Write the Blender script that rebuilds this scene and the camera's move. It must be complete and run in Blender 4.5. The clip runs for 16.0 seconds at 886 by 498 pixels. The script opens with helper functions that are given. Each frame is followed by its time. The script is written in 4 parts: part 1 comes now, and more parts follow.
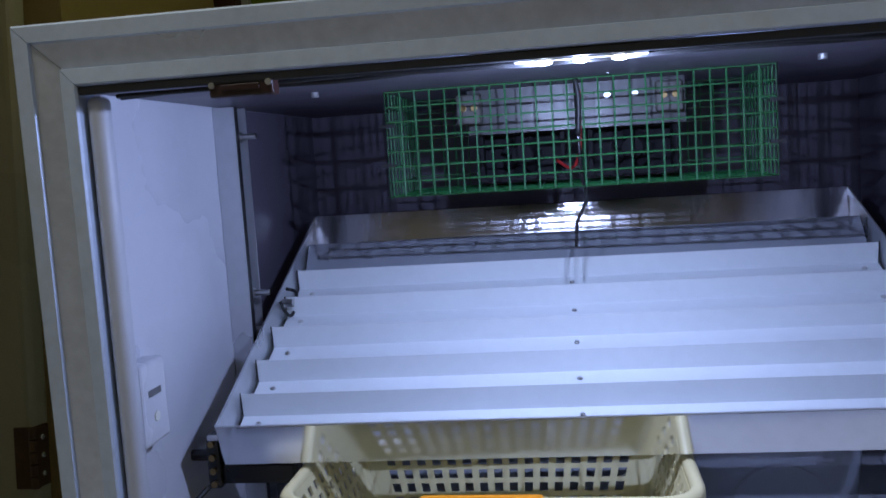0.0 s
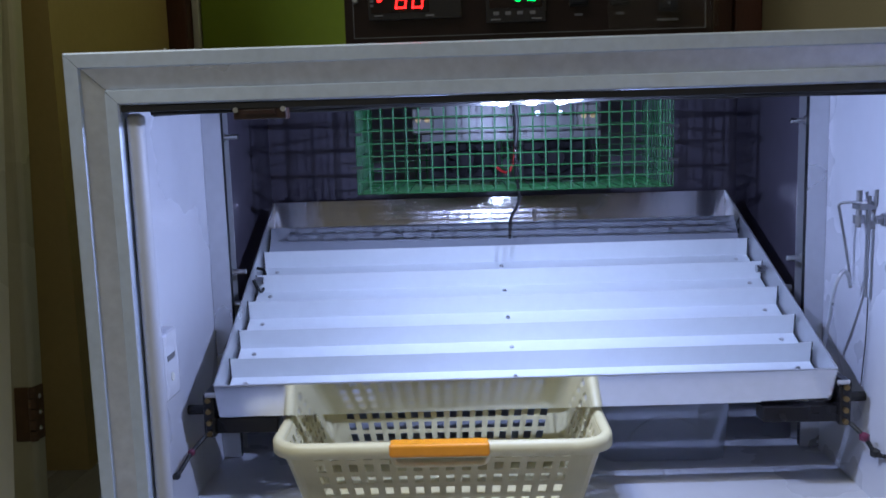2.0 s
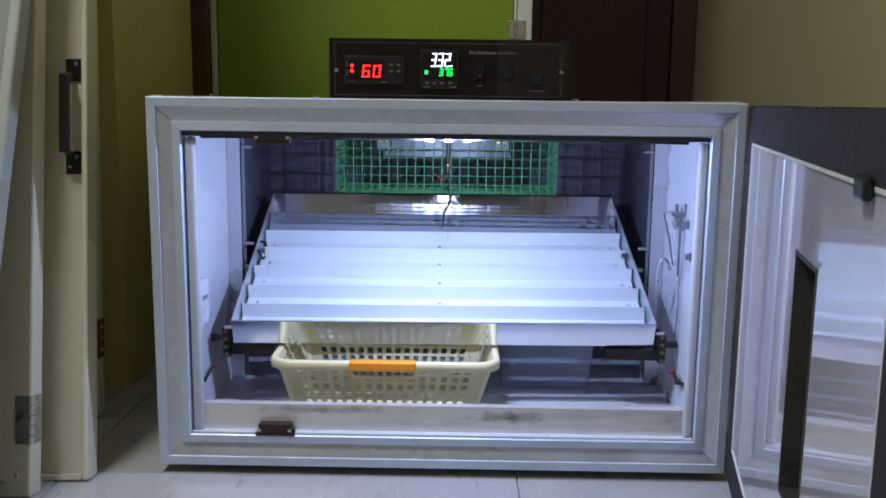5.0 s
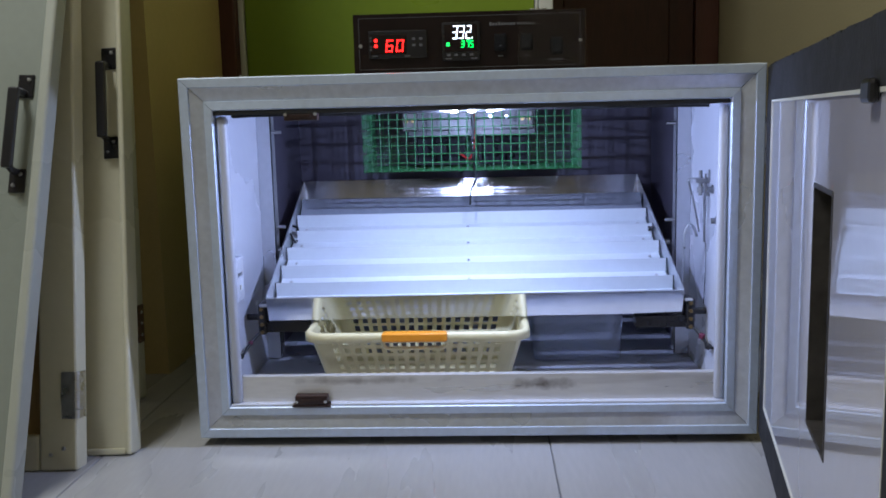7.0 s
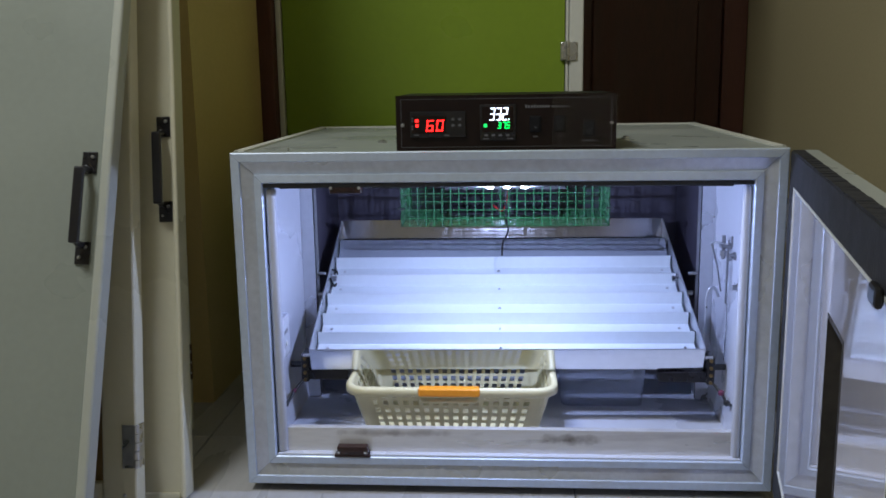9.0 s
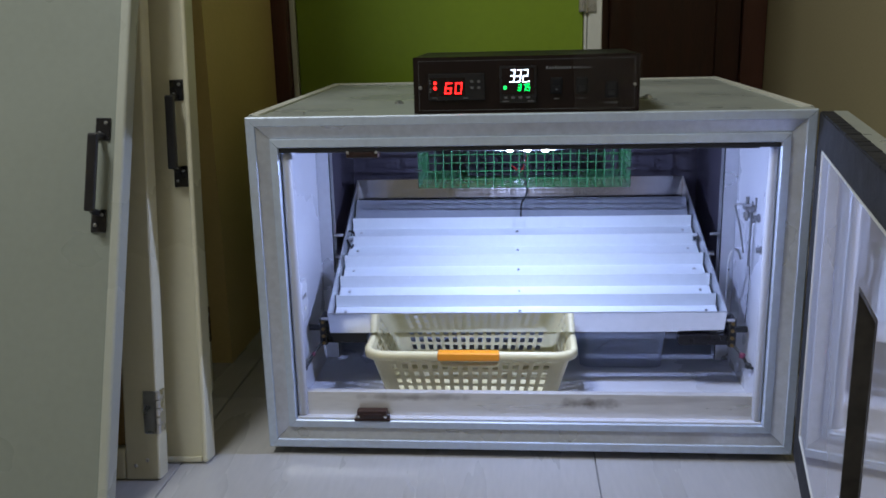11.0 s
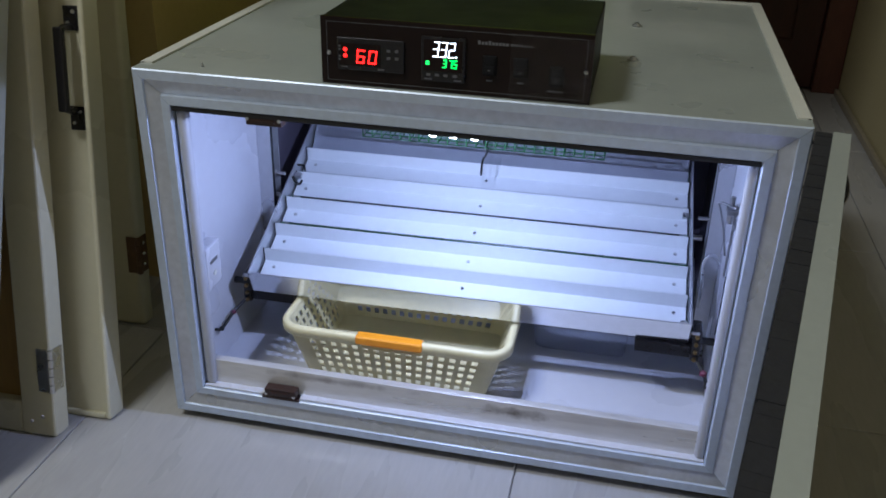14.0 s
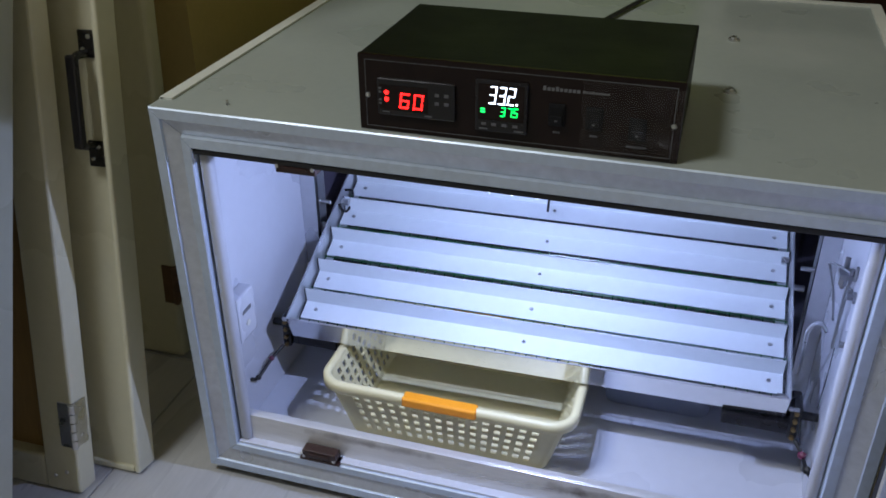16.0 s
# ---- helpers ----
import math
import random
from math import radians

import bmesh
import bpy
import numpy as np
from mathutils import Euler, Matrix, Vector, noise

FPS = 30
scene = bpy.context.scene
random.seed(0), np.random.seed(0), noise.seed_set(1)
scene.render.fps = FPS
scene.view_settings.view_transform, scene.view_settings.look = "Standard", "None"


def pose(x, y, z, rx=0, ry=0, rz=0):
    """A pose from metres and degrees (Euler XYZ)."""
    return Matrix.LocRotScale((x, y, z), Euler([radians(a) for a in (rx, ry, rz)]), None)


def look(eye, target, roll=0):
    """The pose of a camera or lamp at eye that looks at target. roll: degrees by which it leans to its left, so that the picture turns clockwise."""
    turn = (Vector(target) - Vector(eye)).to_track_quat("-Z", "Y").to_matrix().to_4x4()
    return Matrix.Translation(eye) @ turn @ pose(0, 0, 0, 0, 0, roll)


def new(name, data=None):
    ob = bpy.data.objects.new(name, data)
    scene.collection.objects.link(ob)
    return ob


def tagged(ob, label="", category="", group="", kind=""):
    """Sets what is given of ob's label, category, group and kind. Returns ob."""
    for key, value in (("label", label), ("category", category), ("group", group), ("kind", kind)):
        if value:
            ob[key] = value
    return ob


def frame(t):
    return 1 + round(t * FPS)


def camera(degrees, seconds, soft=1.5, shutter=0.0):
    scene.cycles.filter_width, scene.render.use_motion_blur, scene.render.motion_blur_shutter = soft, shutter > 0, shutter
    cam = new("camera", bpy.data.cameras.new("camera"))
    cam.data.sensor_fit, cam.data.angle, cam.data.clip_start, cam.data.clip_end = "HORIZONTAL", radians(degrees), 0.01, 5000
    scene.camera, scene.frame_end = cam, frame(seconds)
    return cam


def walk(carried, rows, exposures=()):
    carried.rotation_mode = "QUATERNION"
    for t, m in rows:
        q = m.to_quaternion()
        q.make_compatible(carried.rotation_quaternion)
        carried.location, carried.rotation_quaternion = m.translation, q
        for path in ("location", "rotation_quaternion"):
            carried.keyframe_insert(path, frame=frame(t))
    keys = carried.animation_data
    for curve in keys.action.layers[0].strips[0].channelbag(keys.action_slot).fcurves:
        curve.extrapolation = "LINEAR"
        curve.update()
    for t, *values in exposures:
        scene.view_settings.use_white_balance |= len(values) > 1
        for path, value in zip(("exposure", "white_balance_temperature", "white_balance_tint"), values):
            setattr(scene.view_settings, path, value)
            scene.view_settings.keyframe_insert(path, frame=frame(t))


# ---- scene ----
cam = camera(52.4, 16.0, soft=1.7)
PATH = [
    (0, (-0.004, -0.571, 0.391), (-0.299, 1.396, 0.185), -3.7),
    (0.5, (-0.005, -0.6, 0.391), (-0.177, 1.382, 0.19), -3.0),
    (1, (-0.033, -0.632, 0.386), (-0.068, 1.359, 0.205), -3.9),
    (1.5, (-0.044, -0.66, 0.397), (-0.091, 1.331, 0.208), -1.6),
    (2, (-0.05, -0.734, 0.436), (-0.108, 1.244, 0.146), -1.7),
    (2.5, (-0.05, -0.82, 0.472), (-0.119, 1.153, 0.151), -0.2),
    (3, (-0.027, -0.935, 0.498), (-0.091, 1.043, 0.21), 0.9),
    (3.5, (-0.016, -1.007, 0.509), (-0.036, 0.964, 0.168), 1.9),
    (4, (-0.017, -1.061, 0.515), (-0.024, 0.912, 0.187), 1.5),
    (4.5, (0.008, -1.103, 0.508), (-0.003, 0.871, 0.184), 1.1),
    (7, (0.019, -1.164, 0.438), (-0.076, 0.812, 0.149), -1.4),
    (7.5, (0.034, -1.154, 0.436), (-0.1, 0.825, 0.181), -1.3),
    (8, (0.026, -1.14, 0.442), (-0.093, 0.833, 0.138), -0.6),
    (8.5, (0.015, -1.16, 0.523), (-0.046, 0.803, 0.149), -0.7),
    (9, (0.004, -1.211, 0.595), (-0.138, 0.748, 0.218), -0.9),
    (9.5, (-0.032, -1.252, 0.554), (-0.152, 0.712, 0.196), -2.9),
    (12, (0.013, -1.117, 0.675), (-0.176, 0.776, 0.056), -0.3),
    (12.5, (0.032, -1.071, 0.687), (-0.163, 0.81, 0.038), 0.2),
    (13, (0.107, -0.989, 0.703), (-0.236, 0.865, 0.036), 0.9),
    (13.5, (0.162, -0.936, 0.765), (-0.256, 0.881, 0.041), 0.3),
    (14, (0.191, -0.918, 0.787), (-0.176, 0.827, -0.118), 1.4),
    (14.5, (0.209, -0.908, 0.806), (-0.154, 0.808, -0.157), 1.2),
    (15, (0.213, -0.881, 0.831), (-0.179, 0.813, -0.156), 0.1),
    (15.5, (0.214, -0.833, 0.841), (-0.244, 0.856, -0.128), -0.8),
    (16, (0.166, -0.736, 0.825), (-0.346, 0.92, -0.174), -0.3),
]
walk(cam, [(t, look(eye, target, roll)) for t, eye, target, roll in PATH],
     exposures=[(0, -0.45, 5800, 10), (1, -0.2, 5800, 10), (2, 0.0, 5800, 10), (3, 0.25, 5800, 10), (4.5, 0.34, 5800, 10), (7, 0.28, 5800, 10), (9.5, 0.25, 5800, 10), (12, 0.17, 5800, 10), (12.5, 0.10, 5800, 10), (16, 0.02, 5800, 10)])

# ---- world and light ----
world = bpy.data.worlds.new("world")
scene.world = world
world.use_nodes = True
world.node_tree.nodes["Background"].inputs[0].default_value = (0.5, 0.46, 0.38, 1)
world.node_tree.nodes["Background"].inputs[1].default_value = 0.02


def area_lamp(name, m, sx, sy, watts, color):
    data = bpy.data.lights.new(name, "AREA")
    data.shape, data.size, data.size_y, data.energy, data.color = "RECTANGLE", sx, sy, watts, color
    ob = new(name, data)
    ob.matrix_world = m
    return ob


LED_X, LED_Y, LED_Z = 0.004, 0.013, 0.4452
for lx, side, watts in ((-0.019, -0.6, 1.00), (0.004, 0.0, 0.34), (0.028, 0.6, 1.00)):
    area_lamp("led_light", look((lx, LED_Y, LED_Z - 0.0034), (lx + side, LED_Y + 0.34, 0.1)), 0.0045, 0.003, watts, (0.54, 0.625, 1.0))
glow_data = bpy.data.lights.new("led_side_light", "POINT")
glow_data.energy, glow_data.shadow_soft_size, glow_data.color = 0.28, 0.002, (0.54, 0.625, 1.0)
new("led_side_light", glow_data).location = (LED_X, LED_Y + 0.002, LED_Z - 0.009)
area_lamp("room_light", look((-0.90, -0.85, 2.4), (-0.3, -0.1, 0.2)), 0.6, 0.25, 26.0, (1.0, 0.97, 0.88))


# ---- materials ----
def mat(name, color, rough=0.5, metal=0.0, var=0.12, scale=6.0, fine=90.0, bump=0.02, rough_var=0.1, stretch=(1, 1, 1), spec=0.5,
        stain=None, stain_amount=0.0, stain_scale=3.0, random_tone=0.0, coat=0.0):
    m = bpy.data.materials.new(name)
    m.use_nodes = True
    nt = m.node_tree
    nd, ln = nt.nodes, nt.links
    b = nd["Principled BSDF"]
    b.inputs["Metallic"].default_value = metal
    b.inputs["Specular IOR Level"].default_value = spec
    b.inputs["Coat Weight"].default_value = coat
    tc = nd.new("ShaderNodeTexCoord")
    mp = nd.new("ShaderNodeMapping")
    mp.inputs["Scale"].default_value = stretch
    ln.new(tc.outputs["Object"], mp.inputs["Vector"])
    big = nd.new("ShaderNodeTexNoise")
    big.inputs["Scale"].default_value, big.inputs["Detail"].default_value = scale, 4
    small = nd.new("ShaderNodeTexNoise")
    small.inputs["Scale"].default_value, small.inputs["Detail"].default_value = fine, 3
    for n in (big, small):
        ln.new(mp.outputs[0], n.inputs["Vector"])
    mixn = nd.new("ShaderNodeMath")
    mixn.operation = "ADD"
    ln.new(big.outputs["Fac"], mixn.inputs[0])
    ln.new(small.outputs["Fac"], mixn.inputs[1])
    ramp = nd.new("ShaderNodeMapRange")
    ramp.inputs["From Min"].default_value, ramp.inputs["From Max"].default_value = 0.6, 1.4
    ramp.inputs["To Min"].default_value, ramp.inputs["To Max"].default_value = 1 - var, 1 + var
    ln.new(mixn.outputs[0], ramp.inputs["Value"])
    tone = ramp.outputs[0]
    if random_tone:
        info = nd.new("ShaderNodeObjectInfo")
        rr = nd.new("ShaderNodeMapRange")
        rr.inputs["To Min"].default_value, rr.inputs["To Max"].default_value = 1 - random_tone, 1 + random_tone
        ln.new(info.outputs["Random"], rr.inputs["Value"])
        mu = nd.new("ShaderNodeMath")
        mu.operation = "MULTIPLY"
        ln.new(tone, mu.inputs[0])
        ln.new(rr.outputs[0], mu.inputs[1])
        tone = mu.outputs[0]
    col = nd.new("ShaderNodeVectorMath")
    col.operation = "SCALE"
    col.inputs[0].default_value = color
    ln.new(tone, col.inputs["Scale"])
    out = col.outputs[0]
    if stain:
        st = nd.new("ShaderNodeTexNoise")
        st.inputs["Scale"].default_value, st.inputs["Detail"].default_value = stain_scale, 5
        ln.new(mp.outputs[0], st.inputs["Vector"])
        sr = nd.new("ShaderNodeMapRange")
        sr.inputs["From Min"].default_value, sr.inputs["From Max"].default_value = 0.56, 0.72
        sr.inputs["To Max"].default_value = stain_amount
        ln.new(st.outputs["Fac"], sr.inputs["Value"])
        mx = nd.new("ShaderNodeMix")
        mx.data_type = "RGBA"
        mx.inputs[7].default_value = (*stain, 1)
        ln.new(sr.outputs[0], mx.inputs[0])
        ln.new(out, mx.inputs[6])
        out = mx.outputs[2]
    ln.new(out, b.inputs["Base Color"])
    rg = nd.new("ShaderNodeMapRange")
    rg.inputs["From Min"].default_value, rg.inputs["From Max"].default_value = 0.3, 0.7
    rg.inputs["To Min"].default_value, rg.inputs["To Max"].default_value = max(0.02, rough - rough_var), min(1, rough + rough_var)
    ln.new(big.outputs["Fac"], rg.inputs["Value"])
    ln.new(rg.outputs[0], b.inputs["Roughness"])
    if bump:
        bp = nd.new("ShaderNodeBump")
        bp.inputs["Strength"].default_value, bp.inputs["Distance"].default_value = bump, 0.002
        ln.new(mixn.outputs[0], bp.inputs["Height"])
        ln.new(bp.outputs[0], b.inputs["Normal"])
    return m


def glow(name, color, strength):
    m = bpy.data.materials.new(name)
    m.use_nodes = True
    b = m.node_tree.nodes["Principled BSDF"]
    b.inputs["Base Color"].default_value = (*color, 1)
    b.inputs["Emission Color"].default_value = (*color, 1)
    b.inputs["Emission Strength"].default_value = strength
    return m


def clear(name, color, rough, ior=1.45):
    m = bpy.data.materials.new(name)
    m.use_nodes = True
    b = m.node_tree.nodes["Principled BSDF"]
    b.inputs["Base Color"].default_value = (*color, 1)
    b.inputs["Transmission Weight"].default_value = 1
    b.inputs["Roughness"].default_value = rough
    b.inputs["IOR"].default_value = ior
    return m


M_PVC = mat("white_pvc", (0.55, 0.56, 0.61), 0.3, var=0.03, scale=5, fine=60, bump=0.01)
M_SHELL = mat("shell_paint", (0.32, 0.345, 0.32), 0.33, var=0.05, scale=7, fine=120, bump=0.015, stain=(0.45, 0.45, 0.42), stain_amount=0.35)
M_ALU = mat("brushed_aluminium", (0.72, 0.73, 0.75), 0.3, 1.0, var=0.08, scale=8, fine=140, bump=0.03, rough_var=0.12, stretch=(0.4, 3, 3),
            stain=(0.42, 0.40, 0.38), stain_amount=0.5, stain_scale=9)
M_BEVEL = mat("brushed_bevel", (0.62, 0.65, 0.72), 0.34, 0.6, var=0.14, scale=5, fine=110, bump=0.03, rough_var=0.14, stain=(0.40, 0.38, 0.36), stain_amount=0.5, stain_scale=7)
M_BEAD = mat("white_bead", (0.46, 0.47, 0.51), 0.5, var=0.04, scale=8, fine=80, bump=0.01)
# Colour kept dark in place of the weak light at the cabinet rear.
M_BACK = mat("darkened_violet_grey", (0.115, 0.103, 0.135), 0.45, var=0.05, scale=5, fine=70, bump=0.015)
M_DOORPVC = mat("glossy_white_panel", (0.60, 0.59, 0.69), 0.035, var=0.03, scale=5, fine=40, bump=0.003, rough_var=0.015, spec=1.0, coat=0.6)
M_FRAME = mat("anodised_frame", (0.545, 0.615, 0.73), 0.46, 0.4, var=0.10, scale=6, fine=120, bump=0.02, rough_var=0.1,
              stain=(0.45, 0.46, 0.47), stain_amount=0.4, stain_scale=12)
M_SILL = mat("worn_aluminium", (0.74, 0.73, 0.72), 0.34, 0.45, var=0.1, scale=7, fine=60, bump=0.03, stretch=(0.5, 2, 3),
             stain=(0.44, 0.41, 0.39), stain_amount=0.7, stain_scale=10)
def smudge(m, cx, cz, wx, wz, color, amount):
    """A brown smear of its own shape at one spot of a worn plate."""
    nd, ln = m.node_tree.nodes, m.node_tree.links
    b = nd["Principled BSDF"]
    src = b.inputs["Base Color"].links[0].from_socket
    tc = nd.new("ShaderNodeTexCoord")
    mp = nd.new("ShaderNodeMapping")
    mp.inputs["Location"].default_value = (-cx / wx, 0, -cz / wz)
    mp.inputs["Scale"].default_value = (1 / wx, 0, 1 / wz)
    ln.new(tc.outputs["Object"], mp.inputs["Vector"])
    le = nd.new("ShaderNodeVectorMath")
    le.operation = "LENGTH"
    ln.new(mp.outputs[0], le.inputs[0])
    ns = nd.new("ShaderNodeTexNoise")
    ns.inputs["Scale"].default_value, ns.inputs["Detail"].default_value = 45, 4
    ln.new(tc.outputs["Object"], ns.inputs["Vector"])
    ad = nd.new("ShaderNodeMath")
    ad.operation = "MULTIPLY_ADD"
    ad.inputs[1].default_value = 2.2
    ln.new(ns.outputs["Fac"], ad.inputs[0])
    ln.new(le.outputs["Value"], ad.inputs[2])
    mr = nd.new("ShaderNodeMapRange")
    mr.inputs["From Min"].default_value, mr.inputs["From Max"].default_value = 2.1, 1.2
    mr.inputs["To Max"].default_value = amount
    ln.new(ad.outputs[0], mr.inputs["Value"])
    mx = nd.new("ShaderNodeMix")
    mx.data_type = "RGBA"
    mx.inputs[7].default_value = (*color, 1)
    ln.new(mr.outputs[0], mx.inputs[0])
    ln.new(src, mx.inputs[6])
    ln.new(mx.outputs[2], b.inputs["Base Color"])


smudge(M_SILL, 0.085, 0.078, 0.045, 0.010, (0.10, 0.075, 0.05), 0.9)
smudge(M_SILL, -0.16, 0.086, 0.10, 0.006, (0.16, 0.13, 0.11), 0.6)
M_TRAYALU = mat("polished_tray_aluminium", (0.80, 0.81, 0.83), 0.12, 1.0, var=0.05, scale=10, fine=80, bump=0.012, rough_var=0.06)
M_BRUSH = mat("brushed_rim_aluminium", (0.42, 0.41, 0.42), 0.17, 1.0, var=0.10, scale=14, fine=160, bump=0.05, rough_var=0.05, stretch=(3, 0.2, 0.2))
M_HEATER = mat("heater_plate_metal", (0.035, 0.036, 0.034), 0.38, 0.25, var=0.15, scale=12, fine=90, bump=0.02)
M_STRIP = mat("glossy_coated_sheet", (0.58, 0.61, 0.68), 0.06, 0.45, var=0.06, scale=10, fine=60, bump=0, rough_var=0.02)
M_MATTALU = mat("matt_aluminium", (0.60, 0.61, 0.64), 0.34, 0.7, var=0.06, scale=8, fine=90, bump=0.02)
M_DIV = mat("white_coated_divider", (0.75, 0.785, 0.80), 0.6, var=0.03, scale=8, fine=90, bump=0.01, spec=0.2)
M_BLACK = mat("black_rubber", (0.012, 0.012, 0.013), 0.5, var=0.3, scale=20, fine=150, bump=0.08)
M_BLACKPL = mat("black_plastic", (0.012, 0.011, 0.012), 0.28, var=0.2, scale=12, fine=120, bump=0.02)
M_PANEL = mat("glossy_black_panel", (0.013, 0.0075, 0.0065), 0.12, var=0.2, scale=6, fine=60, bump=0.004, rough_var=0.04, spec=0.25)
M_BOXBLK = mat("black_painted_steel", (0.004, 0.005, 0.004), 0.5, var=0.2, scale=10, fine=400, bump=0.05, spec=0.2)
M_FANBLK = mat("dull_black_plastic", (0.008, 0.008, 0.009), 0.7, var=0.2, scale=12, fine=120, bump=0.02, spec=0.2)
M_GASKET = mat("dark_foam_gasket", (0.013, 0.0135, 0.018), 0.85, var=0.35, scale=30, fine=220, bump=0.35)
M_GREENWIRE = mat("green_coated_wire", (0.022, 0.12, 0.036), 0.26, var=0.15, scale=30, fine=150, bump=0.02, spec=0.9, coat=0.8)
M_STEEL = mat("zinc_steel", (0.62, 0.62, 0.62), 0.3, 1.0, var=0.12, scale=40, fine=200, bump=0.03)
M_FIT = mat("dull_steel", (0.30, 0.30, 0.31), 0.4, 0.85, var=0.15, scale=40, fine=200, bump=0.03)
M_BROWNPL = mat("brown_plastic", (0.03, 0.012, 0.009), 0.4, var=0.2, scale=30, fine=150, bump=0.03)
M_CREAM = mat("cream_basket_plastic", (0.70, 0.64, 0.385), 0.38, var=0.04, scale=10, fine=100, bump=0.01)
M_ORANGE = mat("orange_plastic", (0.86, 0.33, 0.015), 0.38, var=0.05, scale=20, fine=100, bump=0.01)
M_TILE = mat("grey_floor_tile", (0.40, 0.395, 0.395), 0.30, var=0.09, scale=3, fine=40, bump=0.008, stretch=(4, 0.6, 1), random_tone=0.04)
M_GROUT = mat("tile_grout", (0.25, 0.245, 0.24), 0.8, var=0.15, bump=0.1)
M_WALLT = mat("tan_wall_paint", (0.58, 0.45, 0.19), 0.5, var=0.06, scale=3, fine=120, bump=0.03)
M_WALLB = mat("beige_wall_paint", (0.46, 0.40, 0.23), 0.6, var=0.07, scale=2, fine=140, bump=0.04)
M_CEIL = mat("ceiling_paint", (0.70, 0.69, 0.65), 0.8, var=0.04, bump=0.03)
M_GREEN = mat("lime_green_laminate", (0.195, 0.285, 0.016), 0.35, var=0.05, scale=2, fine=80, bump=0.01)
M_WHITEFR = mat("white_frame_paint", (0.62, 0.62, 0.56), 0.4, var=0.05, bump=0.02)
M_JAMB = mat("reddish_brown_wood", (0.115, 0.043, 0.027), 0.42, var=0.25, scale=4, fine=50, bump=0.03, stretch=(6, 6, 0.5))
M_WOOD = mat("dark_brown_wood", (0.070, 0.022, 0.014), 0.4, var=0.3, scale=4, fine=50, bump=0.04, stretch=(6, 6, 0.5))
M_DOORCR = mat("cream_door_paint", (0.64, 0.61, 0.45), 0.32, var=0.04, scale=4, fine=90, bump=0.012)
M_DOORGR = mat("grey_green_door_paint", (0.25, 0.27, 0.23), 0.34, var=0.05, scale=4, fine=90, bump=0.012)
M_DOORGB = mat("pale_grey_bead_paint", (0.40, 0.41, 0.35), 0.3, var=0.04, scale=4, fine=90, bump=0.01)
M_DOORIN = mat("tan_plywood", (0.36, 0.23, 0.08), 0.55, var=0.15, scale=4, fine=70, bump=0.04, stretch=(3, 3, 0.4))
M_SKIRT = mat("skirting_tile", (0.30, 0.26, 0.19), 0.4, var=0.08, bump=0.02)
M_WINDARK = mat("dark_window_reveal", (0.035, 0.03, 0.026), 0.6, var=0.5, scale=25, fine=90, bump=0.3)
M_GLASS = clear("window_glass", (0.9, 0.92, 0.93), 0.02)
M_CLEARPL = mat("clear_plastic", (0.58, 0.62, 0.74), 0.12, var=0.05, bump=0.005)
M_CLEARPL.node_tree.nodes["Principled BSDF"].inputs["Alpha"].default_value = 0.22
M_FILM = bpy.data.materials.new("clear_film")
M_FILM.use_nodes = True
_n, _l = M_FILM.node_tree.nodes, M_FILM.node_tree.links
_n.remove(_n["Principled BSDF"])
_t, _g, _f, _m = _n.new("ShaderNodeBsdfTransparent"), _n.new("ShaderNodeBsdfGlossy"), _n.new("ShaderNodeFresnel"), _n.new("ShaderNodeMixShader")
_g.inputs["Roughness"].default_value, _f.inputs["IOR"].default_value = 0.08, 1.4
_l.new(_f.outputs[0], _m.inputs[0])
_l.new(_t.outputs[0], _m.inputs[1])
_l.new(_g.outputs[0], _m.inputs[2])
_l.new(_m.outputs[0], _n["Material Output"].inputs["Surface"])
M_LED = glow("led_glow", (0.92, 0.95, 1.0), 60)
M_RED = glow("red_segment", (1.0, 0.012, 0.008), 4)
M_WHITESEG = glow("white_segment", (0.85, 0.92, 1.0), 5)
M_GREENSEG = glow("green_segment", (0.05, 1.0, 0.12), 3)
M_INK = mat("grey_print", (0.11, 0.11, 0.115), 0.5, bump=0)
M_CERAM = mat("grey_ceramic", (0.09, 0.085, 0.075), 0.5, var=0.1)
M_TITLE = mat("pale_print", (0.15, 0.15, 0.155), 0.5, bump=0)
M_RUSTBR = mat("rusty_brown_hinge", (0.13, 0.07, 0.035), 0.5, var=0.3, scale=30, bump=0.05)
M_REDW = mat("red_wire", (0.35, 0.02, 0.02), 0.4, bump=0)
M_PURPW = mat("purple_tie", (0.12, 0.02, 0.05), 0.4, bump=0)
M_COPPER = mat("brass_terminal", (0.30, 0.21, 0.09), 0.4, 1.0, bump=0.02)


# ---- mesh helpers ----
def finish(name, bm, material, parent=None, smooth=False):
    me = bpy.data.meshes.new(name)
    bmesh.ops.recalc_face_normals(bm, faces=bm.faces[:])
    bm.to_mesh(me)
    bm.free()
    me.materials.append(material)
    if smooth:
        for p in me.polygons:
            p.use_smooth = True
    ob = new(name, me)
    if parent:
        ob.parent = parent
    return ob


def part(name, bm, material, parent, label="", smooth=False):
    ob = finish(name, bm, material, parent, smooth)
    return tagged(ob, label) if label else ob


def thing(name, label, category, group="", m=None):
    ob = new(name)
    ob.empty_display_size = 0.05
    if m is not None:
        ob.matrix_world = m
    return tagged(ob, label, category, group)


